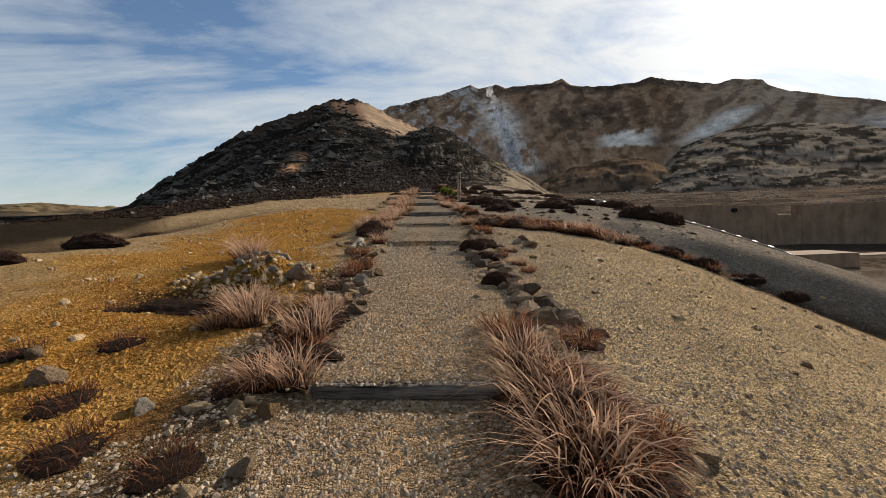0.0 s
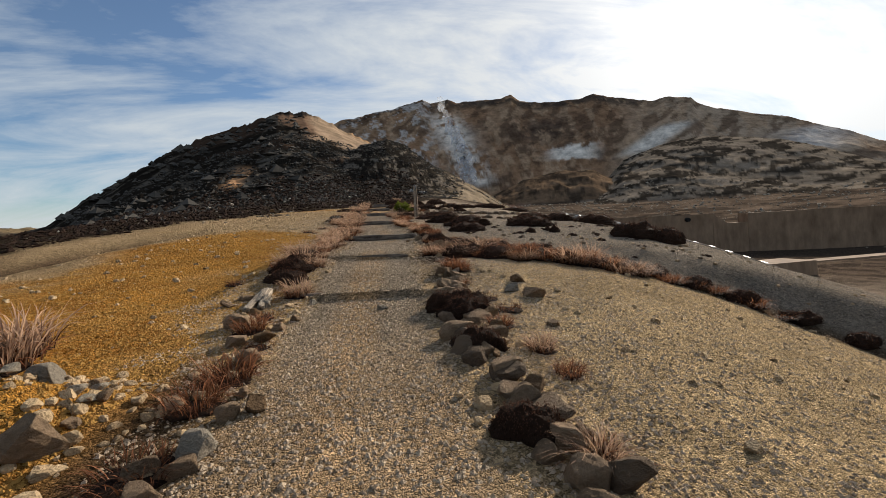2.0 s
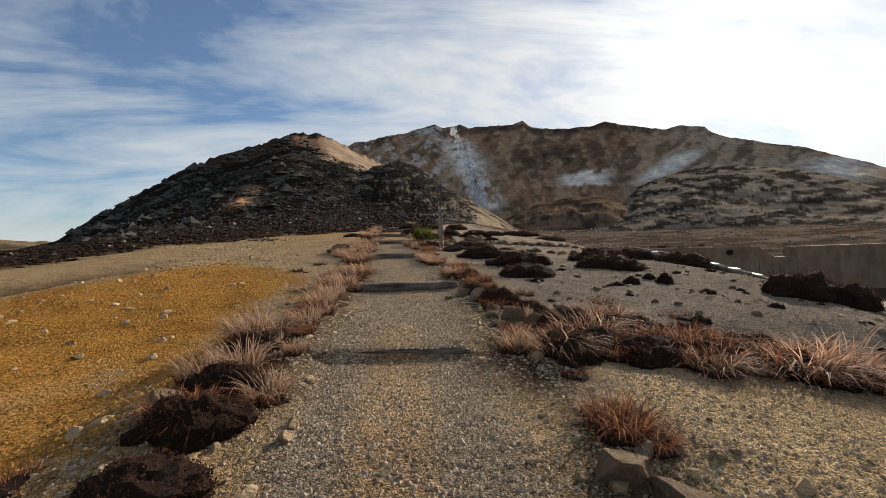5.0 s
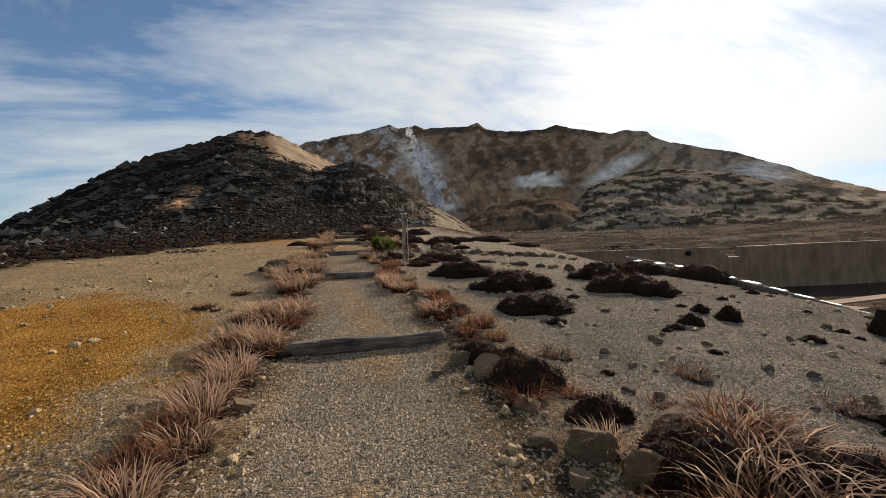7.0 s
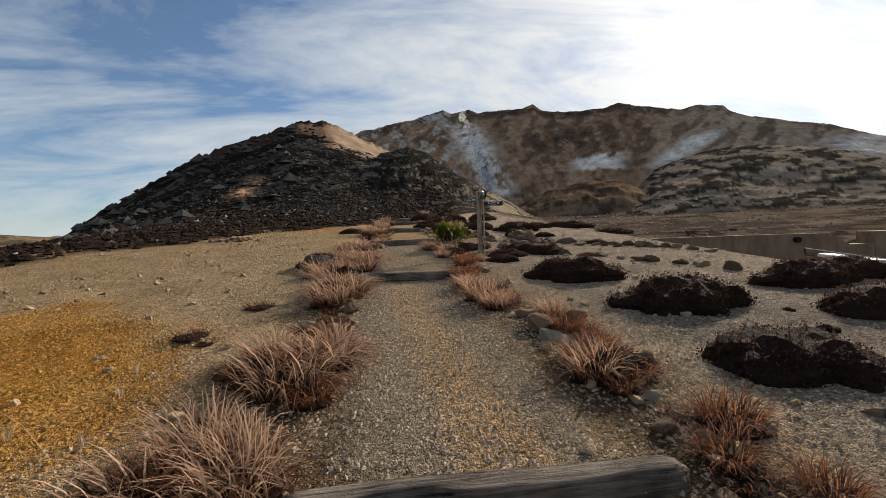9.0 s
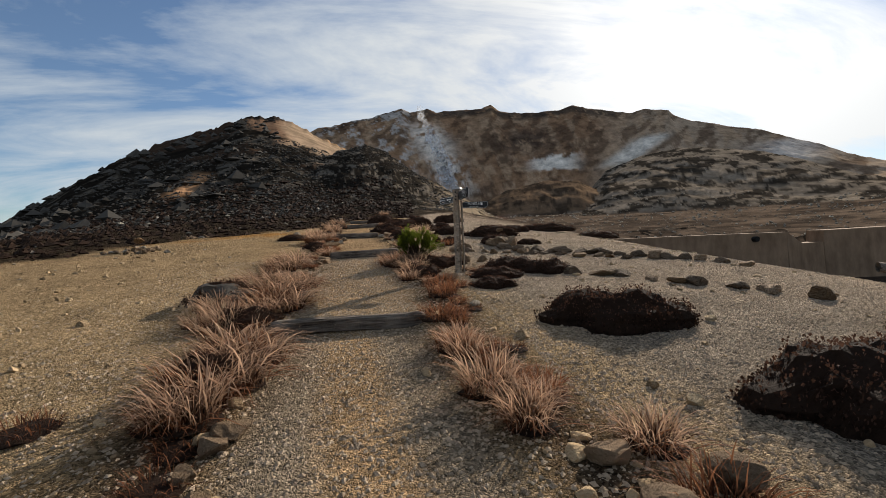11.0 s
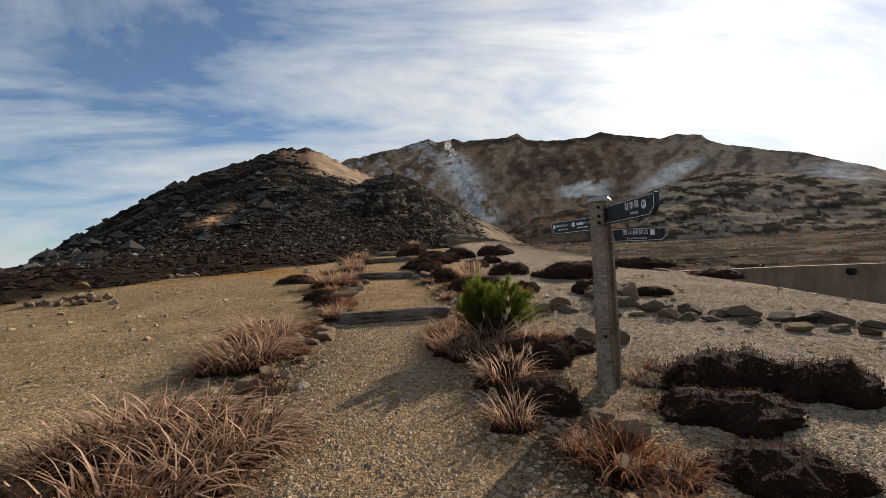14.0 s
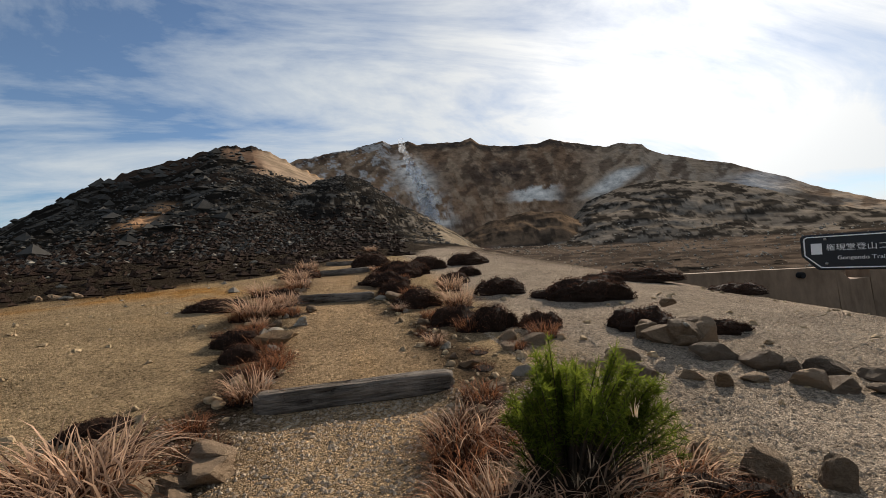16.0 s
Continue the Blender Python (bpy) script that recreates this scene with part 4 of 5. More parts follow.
GRASS = ((-1.25, 3.7, 0.6, 0), (-1.3, 2.85, 0.5, 0), (-1.05, 2.8, 0.42, 2), (-2.1, 4.4, 0.7, 1), (-1.2, 3.3, 0.5, 3), (0.58, 3.7, 0.6, 3), (0.62, 3.2, 0.6, 0), (0.68, 2.7, 0.75, 1), (0.72, 2.3, 0.75, 1),
         (0.72, 1.95, 0.7, 0), (0.85, 2.5, 0.6, 3), (0.9, 2.0, 0.6, 3), (-3.4, 7.1, 0.66, 2), (-1.4, 1.95, 0.4, 4), (-2.2, 12.6, 0.7, 0), (1.1, 12.0, 0.75, 1), (-3.58, 7.5, 0.7, 2), (-1.25, 4.35, 0.45, 0),
         (-2.35, 4.8, 0.6, 0), (-2.0, 4.1, 0.5, 2), (-2.1, 16.2, 0.8, 1), (1.7, 12.6, 0.9, 1), (-2.1, 12.8, 0.7, 1), (0.96, 10.4, 0.6, 3), (-1.9, 10.7, 0.6, 3), (-1.95, 11.6, 0.6, 0), (0.86, 18.5, 0.6, 3),
         (-1.63, 17.8, 0.8, 1), (-1.68, 16.2, 0.6, 0), (-1.77, 15.2, 0.6, 0), (-1.8, 14.4, 0.55, 0), (-1.7, 13.9, 0.5, 1), (-1.75, 13.2, 0.5, 0), (-2.05, 22.9, 1.0, 1), (-1.95, 20.4, 0.9, 1), (0.14, 19.9, 0.6, 0),
         (0.66, 17.3, 0.55, 0), (1.1, 14.5, 0.5, 3), (2.1, 13.1, 0.9, 1), (2.3, 13.4, 0.8, 3), (2.06, 13.9, 0.35, 4), (1.45, 13.0, 0.45, 4), (2.4, 12.8, 0.5, 3), (-1.85, 17.45, 0.85, 1), (-1.6, 18.15, 0.65, 0),
         (-2.1, 16.6, 0.6, 0), (-2.3, 23.6, 0.9, 1), (-1.85, 20.9, 0.75, 1), (0.36, 23.7, 0.6, 3), (0.12, 20.7, 0.5, 0), (0.27, 19.6, 0.45, 0), (0.78, 17.5, 0.7, 3), (0.95, 16.65, 0.3, 4), (1.26, 16.6, 0.28, 4),
         (0.88, 16.15, 0.4, 3), (0.9, 15.95, 0.4, 4), (-3.03, 18.6, 0.3, 4), (-2.0, 24.3, 0.8, 1), (0.27, 19.45, 0.5, 0), (0.1, 21.0, 0.5, 0), (0.27, 22.9, 0.6, 3), (-1.7, 17.95, 0.7, 1), (-2.15, 18.0, 0.6, 0),
         (0.75, 17.55, 0.6, 1), (-2.14, 21.35, 0.8, 1), (-2.5, 22.25, 0.6, 0), (-2.17, 22.55, 0.5, 0), (-2.1, 23.95, 0.75, 1), (-2.64, 26.1, 0.9, 1), (0.05, 21.85, 0.62, 3), (0.06, 20.9, 0.5, 3), (-3.2, 34.7, 0.8, 0),
         (-2.7, 40.2, 0.8, 0), (0.12, 26.2, 0.7, 0), (1.05, 25.1, 0.35, 4), (-2.6, 26.3, 0.8, 1), (-2.5, 24.55, 0.9, 1), (-2.75, 24.5, 0.8, 1), (0.05, 25.05, 0.6, 0), (-0.35, 26.85, 0.55, 3), (-2.77, 31.9, 0.8, 0),
         (-2.7, 37.1, 0.9, 0), (1.22, 33.7, 0.8, 0), (-2.1, 26.45, 0.25, 3), (-2.72, 27.15, 0.9, 1), (-2.5, 26.9, 0.7, 0), (-2.66, 32.3, 0.8, 1), (-2.47, 35.5, 0.8, 0), (0.92, 31.8, 0.8, 0), (-1.95, 28.9, 0.5, 3),
         (-3.03, 31.0, 0.4, 4), (-0.25, 27.2, 0.6, 1), (0.42, 26.15, 0.6, 0), (1.5, 29.4, 0.55, 3), (-2.3, 27.75, 0.35, 3), (0.0, 51, 0.9, 0), (0.35, 25.3, 0.45, 4), (1.3, 24.9, 0.4, 4), (1.1, 24.4, 0.4, 4),
         (1.6, 25.2, 0.4, 4), (0.95, 23.6, 0.3, 4), (-1.95, 19.9, 0.6, 0), (-1.9, 13.6, 0.5, 3), (1.35, 12.3, 0.6, 3), (-0.1, 24.3, 0.45, 0), (-2.9, 23.0, 0.5, 0), (-2.75, 22.7, 0.5, 0), (-1.9, 29.3, 0.45, 3),
         (-2.4, 33.0, 0.6, 0))
for x, y, w, k in GRASS:
    tuft(x, y, w, k)
    if y < 34 and w > 0.44 and abs(x - float(centre(y))) < 2.2:
        side = math.copysign(tuft_luck.uniform(0.08, 0.3), x - float(centre(y)))
        tuft(x + side, y + tuft_luck.uniform(-0.45, 0.45), w * tuft_luck.uniform(0.55, 0.85), tuft_luck.choice((k, 3, 3, 4)))
# matted dead grass between the stones of the path's edges
mat_luck = random.Random(41)
for side, y0, y1, off, gap in ((-1, 4.6, 9.4, 0.98, 0.55), (-1, 10.0, 25.5, 1.12, 0.42), (1, 3.6, 10.4, 1.38, 0.6), (1, 10.6, 24.0, 1.3, 0.6), (-1, 26.5, 40.0, 0.95, 0.6), (1, 26.8, 40.0, 1.15, 0.5), (1, 29.0, 40.0, 1.7, 0.9)):
    y = y0
    while y < y1:
        tuft(float(centre(y)) + side * (off + mat_luck.uniform(-0.12, 0.4)), y, mat_luck.uniform(0.3, 0.55), mat_luck.choice((3, 4, 4, 0, 3)))
        y += mat_luck.uniform(0.8, 1.7) * gap
# straw and rust along the gully between fan and bank
gully_luck = random.Random(52)
gx = 1.2
while gx < 9.0:
    kind = gully_luck.choice((3, 4, 0)) if gx < 2.4 else gully_luck.choice((0, 1, 1, 3)) if gx < 4.8 else gully_luck.choice((3, 4, 3))
    if gx < 4.8 or 5.6 < gx < 7.6:
        tuft(gx, float(gully_line(gx)) + gully_luck.uniform(-0.15, 0.4), gully_luck.uniform(0.4, 0.7), kind)
    gx += gully_luck.uniform(0.22, 0.45)
# tall straw on the fan's side of the gully, over dark litter
for k in range(34):
    gx = 1.35 + 3.9 * gully_luck.random()
    gy = float(gully_line(gx)) - gully_luck.uniform(0.1, 1.0) * (1.15 - 0.12 * gx)
    tuft(gx, gy, gully_luck.uniform(0.5, 0.95) * (1.0 if gx > 2.5 else 0.7), gully_luck.choice((0, 1, 3, 3)) if gx > 2.5 else gully_luck.choice((3, 4, 4)))
# low dead patches on the bare slope
for x, y in ((-2.9, 3.6), (-3.6, 3.4), (-2.5, 2.6), (-2.0, 2.1), (-3.9, 4.7), (-2.6, 10.2), (1.9, 12.4), (3.1, 12.8), (3.6, 13.6), (2.8, 14.4), (1.7, 15.2), (2.5, 12.2), (-3.3, 18.8), (-3.0, 20.0)):
    tuft(x, y, 0.5, 4)


def seed_stalks(x, y, count, seed):
    """Thin tall stalks with feathery heads."""
    rng = np.random.default_rng(seed)
    ob = thing("seed_stalks", "thin dry grass stalks with feathery seed heads", "grass", "seed stalks", at=(x, y, height(x, y)))
    new("stalk_cluster", soup("stalk_cluster", blades(rng, count, 0.18, 0.75, 0.45, 0.0016), STRIP, STALK)).parent = ob
    heads = blades(rng, count * 14, 0.02, 0.10, 0.5, 0.0022)
    stems = blades(np.random.default_rng(seed), count, 0.18, 0.75, 0.45, 0.0016)
    tips = stems[:, 8]
    heads = heads * (0.7, 0.7, 1) + np.repeat(tips, 14, 0)[:, None] - (0, 0, 0.07)
    tagged(new("seed_head", soup("seed_head", heads, STRIP, STALK)), kind="stuff").parent = ob


for k, (x, y, c) in enumerate(((-1.4, 3.5, 4), (-2.3, 4.5, 6), (-2.0, 4.2, 4), (-2.0, 13.8, 5), (-2.6, 22.0, 7), (-2.6, 16.3, 6), (0.2, 26.0, 8), (0.3, 24.9, 5), (-3.0, 22.6, 4), (-1.9, 12.0, 4), (0.9, 31.5, 6))):
    seed_stalks(x, y, c, 70 + k)


def cushion_template(seed, words, count=5200, detail=4, grow=1.0):
    """A dark dome of heath, thick with small leaves."""
    rng = np.random.default_rng(seed)
    ob = thing("heath_cushion", words, "shrub", "dark heath cushions")
    body = mound_mesh("mound", seed, SHADED_LITTER, 0.32, 0.27, detail)
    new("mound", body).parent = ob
    co = np.array([v.co[:] for v in body.vertices])
    nr = np.array([v.normal[:] for v in body.vertices])
    pick = rng.integers(0, len(co), count)
    at = co[pick] + (rng.random((count, 3)) - 0.5) * 0.07
    at[:, 2] = np.maximum(at[:, 2], -0.02)
    up = nr[pick] * 0.5 + (rng.random((count, 3)) - 0.5) * 2.2
    up /= np.linalg.norm(up, axis=1, keepdims=True)
    up[:, 2] *= 0.35
    side = np.cross(up, rng.random((count, 3)) - 0.5)
    side /= np.linalg.norm(side, axis=1, keepdims=True) + 1e-6
    ln = grow * (0.018 + 0.03 * rng.random(count))[:, None]
    w = 0.010 * grow
    v = np.stack([at, at + up * ln * 0.5 + side * w, at + up * ln, at + up * ln * 0.5 - side * w], 1)
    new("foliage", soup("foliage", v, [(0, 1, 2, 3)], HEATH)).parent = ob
    return ob


CUSHIONS = [cushion_template(k, "low dark brown heath cushion on gravel") for k in (21, 22, 23)]
CUSHIONS.append(cushion_template(24, "small dark heath tuft on grey gravel", 1100, 3, 1.5))


def cushion(x, y, wide, deep, tall, k):
    s = Matrix.Diagonal((wide / 2, deep / 2, 1.2 * tall / 0.27, 1))
    m = pose(x, y, height(x, y) - 0.015, 0, 0, tuft_luck.uniform(-20, 20)) @ s
    copy_thing(CUSHIONS[3 if wide < 0.42 else k % 3], m).matrix_basis = m


for k, (x, y, w, d, t) in enumerate(((2.06, 21.35, 1.6, 0.9, 0.34), (2.75, 19.3, 1.75, 1.0, 0.36), (2.4, 17.35, 1.35, 1.0, 0.27), (1.49, 24.2, 0.9, 0.6, 0.16), (7.1, 21.0, 1.3, 0.8, 0.3), (4.97, 18.6, 1.7, 0.9, 0.32),
                                     (5.3, 18.0, 0.9, 0.6, 0.24), (1.23, 23.5, 0.75, 0.55, 0.15), (0.2, 24.6, 0.7, 0.5, 0.2), (3.13, 29.5, 1.1, 0.7, 0.25), (3.6, 31.9, 1.9, 1.0, 0.36),
                                     (0.46, 37.6, 1.9, 1.0, 0.4), (-0.25, 35.4, 1.3, 0.8, 0.32), (2.44, 36.6, 0.8, 0.6, 0.25), (-3.7, 33.1, 1.3, 0.8, 0.2), (0.4, 36.8, 1.1, 0.7, 0.35), (0.1, 25.1, 0.6, 0.45, 0.2),
                                     (1.95, 24.75, 1.3, 0.6, 0.26), (2.6, 24.5, 1.0, 0.6, 0.22), (5.65, 20.4, 1.8, 0.9, 0.34), (8.6, 20.6, 2.0, 1.0, 0.4), (7.3, 15.2, 1.7, 0.8, 0.42), (8.3, 15.1, 1.2, 0.7, 0.4),
                                     # the flat mats at y 5.2 and 4.75 also deepen the hollow's shade
                                     (0.82, 8.15, 0.55, 0.42, 0.22), (1.0, 15.0, 0.6, 0.4, 0.2), (0.9, 17.35, 0.6, 0.4, 0.18), (-3.2, 5.2, 1.2, 0.5, 0.10), (-2.95, 4.75, 1.6, 0.7, 0.12), (-2.9, 23.4, 1.0, 0.5, 0.3), (1.6, 35.0, 1.0, 0.6, 0.25),
                                     (6.8, 34.5, 2.6, 0.9, 0.3), (5.0, 33.5, 1.4, 0.7, 0.25), (8.5, 32.9, 2.4, 0.7, 0.25), (-3.9, 2.9, 0.9, 0.5, 0.12), 
                                     (1.5, 39.0, 1.5, 0.8, 0.4), (-0.4, 41.0, 1.6, 0.9, 0.45), (3.4, 40.0, 1.8, 0.8, 0.4), (-2.4, 29.6, 0.5, 0.4, 0.18),
                                     (-3.0, 27.9, 0.5, 0.3, 0.1), (0.55, 30.6, 0.8, 0.5, 0.26), (0.2, 32.2, 0.9, 0.6, 0.3), (-0.1, 33.8, 0.8, 0.5, 0.26), (-2.7, 34.2, 0.8, 0.5, 0.2), (-2.6, 30.3, 0.8, 0.45, 0.2), (2.2, 33.0, 1.3, 0.7, 0.3), (-2.8, 38.2, 1.2, 0.7, 0.3), (1.0, 30.1, 0.8, 0.5, 0.3), (1.7, 29.9, 0.7, 0.45, 0.22), (-9.0, 10.5, 1.6, 0.9, 0.3), (-10.0, 14.0, 2.0, 1.0, 0.3), (-8.4, 7.6, 1.2, 0.7, 0.25),
                                     (12.0, 24.5, 2.6, 1.0, 0.4), (4.2, 15.9, 0.35, 0.3, 0.14), (5.05, 16.1, 0.36, 0.3, 0.2), (5.0, 16.6, 0.3, 0.25, 0.12), (3.9, 28.9, 0.8, 0.4, 0.15), (0.78, 15.25, 0.55, 0.4, 0.2), (1.05, 14.5, 0.7, 0.45, 0.24), (1.35, 13.7, 0.5, 0.4, 0.18), (1.65, 13.1, 0.7, 0.5, 0.22), (2.3, 12.7, 0.9, 0.5, 0.22),
                                     (0.75, 7.9, 0.6, 0.4, 0.2), (-1.8, 10.0, 0.7, 0.5, 0.17), (-1.85, 10.6, 0.7, 0.45, 0.22), (-1.9, 11.2, 0.7, 0.4, 0.2), (-2.0, 12.3, 0.6, 0.4, 0.15), (-2.3, 22.3, 0.8, 0.5, 0.2), (-2.1, 20.6, 0.7, 0.5, 0.2), (0.5, 25.65, 0.9, 0.5, 0.24), (0.95, 26.0, 0.7, 0.5, 0.16), (0.72, 6.9, 0.5, 0.35, 0.18), (0.75, 5.6, 0.45, 0.3, 0.15), (0.62, 8.2, 0.6, 0.4, 0.2), (-1.15, 3.2, 0.8, 0.5, 0.12), (-1.3, 4.0, 0.8, 0.5, 0.12), (0.75, 2.6, 0.8, 0.7, 0.12))):
    cushion(x, y, w, d, t, k)
for k, (gx, off, w) in enumerate(((1.5, -0.5, 0.9), (2.1, -0.6, 1.0), (2.8, -0.45, 1.0), (3.5, -0.4, 1.0), (4.2, -0.35, 0.9), (4.9, -0.2, 0.9), (1.2, -0.9, 0.6))):
    cushion(gx, float(gully_line(gx)) + off, w, 0.6, 0.22, k)
for k, gx in enumerate((1.5, 2.2, 3.0, 3.7, 4.4, 5.0, 5.6, 6.3, 7.0, 7.8, 8.6)):
    cushion(gx, float(gully_line(gx)) + 0.35, 0.85, 0.4, 0.2, k)
# small dark tufts dotted over the grey ground
dot_luck = random.Random(19)
slope_stones = []
for k in range(95):
    x, y = dot_luck.uniform(1.9, 8.2), dot_luck.uniform(11.2, 19.0)
    if y > float(gully_line(x)) + 0.7:
        s = dot_luck.uniform(0.12, 0.34)
        if k % 3:
            slope_stones.append((x, y, s * 0.6))
        else:
            cushion(x, y, s, s * 0.7, s * 0.25, k)


small_stones("slope_stones", slope_stones, "brown stones half sunk in the grey slope", DARK_ROCK)


def pine_shrub(x, y):
    """A low creeping pine: many shoots, each a brush of needles."""
    rng = np.random.default_rng(33)
    z = height(x, y)
    ob = thing("pine_shrub", "low bright green creeping pine shrub beside the path", "shrub", at=(x, y, z))
    bm = bmesh.new()
    needles = []
    lumps = [(rng.random() * 6.28, math.sqrt(rng.random())) for _ in range(17)]
    for k in range(270):
        a, q = lumps[k % 17]
        a, q = a + rng.normal(0, 0.16), min(1.05, max(0.05, q + rng.normal(0, 0.1)))
        foot = Vector((0.12 * q * math.cos(a), 0.10 * q * math.sin(a), 0.02))
        lobe = 0.75 + 0.3 * noise.noise(Vector((math.cos(a) * 1.6, math.sin(a) * 1.6, 3.0)))
        wide = (1.2 if math.cos(a) > 0 else 0.55) * lobe
        crown = 0.84 - 0.44 * q**2 + 0.12 * noise.noise(Vector((q * 4 * math.cos(a), q * 4 * math.sin(a), 9))) - 0.10 * max(0, math.cos(a)) * q
        tip = Vector((wide * q * math.cos(a), 0.42 * lobe * q * math.sin(a), crown * (0.45 + 0.55 * rng.random() ** 0.5) + 0.07 * math.sin(7 * (k % 17))))
        mid = Vector((tip.x * 0.5, tip.y * 0.5, tip.z * 0.62))
        ring_old = None
        for t in np.linspace(0, 1, 5):
            p = foot * (1 - t) ** 2 + mid * 2 * t * (1 - t) + tip * t * t
            rad = 0.010 * (1 - 0.75 * t)
            ring = [bm.verts.new(p + Vector((rad * math.cos(b), rad * math.sin(b), 0))) for b in (0, 2.1, 4.2)]
            if ring_old:
                for j in range(3):
                    bm.faces.new((ring_old[j], ring_old[(j + 1) % 3], ring[(j + 1) % 3], ring[j]))
            ring_old = ring
        way = (tip - mid).normalized()
        m = 170
        t = 0.35 + 0.66 * rng.random(m) ** 0.7
        base = np.array(foot)[None] * ((1 - t) ** 2)[:, None] + np.array(mid)[None] * (2 * t * (1 - t))[:, None] + np.array(tip)[None] * (t * t)[:, None]
        d = rng.normal(0, 1, (m, 3)) + np.array(way)[None] * 0.6
        d /= np.linalg.norm(d, axis=1, keepdims=True)
        s = np.cross(d, rng.normal(0, 1, (m, 3)))
        s /= np.linalg.norm(s, axis=1, keepdims=True)
        ln = (0.035 + 0.03 * rng.random(m))[:, None]
        high = base[:, 2] > 0.30 + 0.12 * math.sin(3 * a)
        base, d, s, ln = base[high], d[high], s[high], ln[high]
        needles.append(np.stack([base - s * 0.0018, base + s * 0.0018, base + d * ln * 0.7 + s * 0.0014, base + d * ln, base + d * ln * 0.7 - s * 0.0014], 1))
    part("branch_work", bm, BARK, ob)
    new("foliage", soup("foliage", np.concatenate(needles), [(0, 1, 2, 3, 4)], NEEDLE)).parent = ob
    base = new("root_mat", mound_mesh("root_mat", 77, SHADED_LITTER, 0.3, 0.4))
    base.parent, base.scale = ob, (0.46, 0.28, 0.5)


pine_shrub(0.12, 26.25)
for dx, dy, w, k in ((-0.45, -0.1, 0.6, 0), (-0.3, -0.35, 0.6, 1), (0.05, -0.4, 0.55, 3), (0.35, -0.35, 0.55, 3), (0.6, -0.2, 0.6, 3), (-0.55, 0.15, 0.5, 3), (0.15, -0.5, 0.45, 0), (0.75, 0.05, 0.5, 0)):
    tuft(0.12 + dx, 26.25 + dy, w, k)


# ---- signpost ----
def lettering(words, size, parent, at, name="lettering"):
    cu = bpy.data.curves.new(name, "FONT")
    cu.body, cu.size, cu.align_x, cu.align_y, cu.extrude = words, size, "CENTER", "CENTER", 0.0008
    tmp = bpy.data.objects.new(name, cu)
    me = bpy.data.meshes.new_from_object(tmp)
    bpy.data.objects.remove(tmp)
    me.materials.append(WHITE)
    ob = new(name, me)
    ob.parent = parent
    ob.matrix_local = pose(*at, 90, 0, 0)
    return ob


def ring_mark(parent, at, outer, name="symbol"):
    bm = bmesh.new()
    bmesh.ops.create_circle(bm, cap_ends=True, segments=28, radius=outer)
    ob = part(name, bm, WHITE, parent)
    ob.matrix_local = pose(*at, 90, 0, 0)
    return ob


def arrow_board(post, length, high, way, at, turn):
    """A dark board with a pointed end and a pale rim, hung on the post; way 1 points to +x."""
    bm = bmesh.new()
    tip = 0.34 * high
    ring = [(0, -high / 2), (way * (length - tip), -high / 2), (way * length, -high * 0.1), (way * length, high / 2 - tip * 0.15), (way * (length - 0.01), high / 2), (0, high / 2)]
    front = [bm.verts.new((x, -0.017, z)) for x, z in ring]
    back = [bm.verts.new((x, 0.017, z)) for x, z in ring]
    bm.faces.new(front)
    bm.faces.new(back[::-1])
    for i in range(len(ring)):
        j = (i + 1) % len(ring)
        bm.faces.new((front[i], back[i], back[j], front[j]))
    bmesh.ops.recalc_face_normals(bm, faces=bm.faces)
    bmesh.ops.bevel(bm, geom=list(bm.edges), offset=0.003, segments=1, affect="EDGES")
    board = part("board", bm, BOARD, post, "dark arrow-ended board with pale lettering")
    board.matrix_local = pose(*at, 0, 0, turn)
    bm = bmesh.new()
    inset = [(x * 0.985 - way * 0.004, z * 0.86) for x, z in ring]
    for i in range(1, len(inset)):
        (xa, za), (xb, zb) = inset[i - 1], inset[i]
        mid, d = Vector(((xa + xb) / 2, -0.0195, (za + zb) / 2)), Vector((xb - xa, 0, zb - za))
        box(bm, (d.length, 0.002, 0.004), Matrix.Translation(mid) @ Matrix.Rotation(-math.atan2(d.z, d.x), 4, "Y"))
    part("rim", bm, WHITE, board)
    for x in (0.06, length - 0.07):
        for z in (-0.32, 0.36):
            bm = bmesh.new()
            bmesh.ops.create_uvsphere(bm, u_segments=8, v_segments=4, radius=0.005, matrix=Matrix.Translation((way * x, -0.018, z * high)))
            part("screw", bm, METAL, board)
    return board


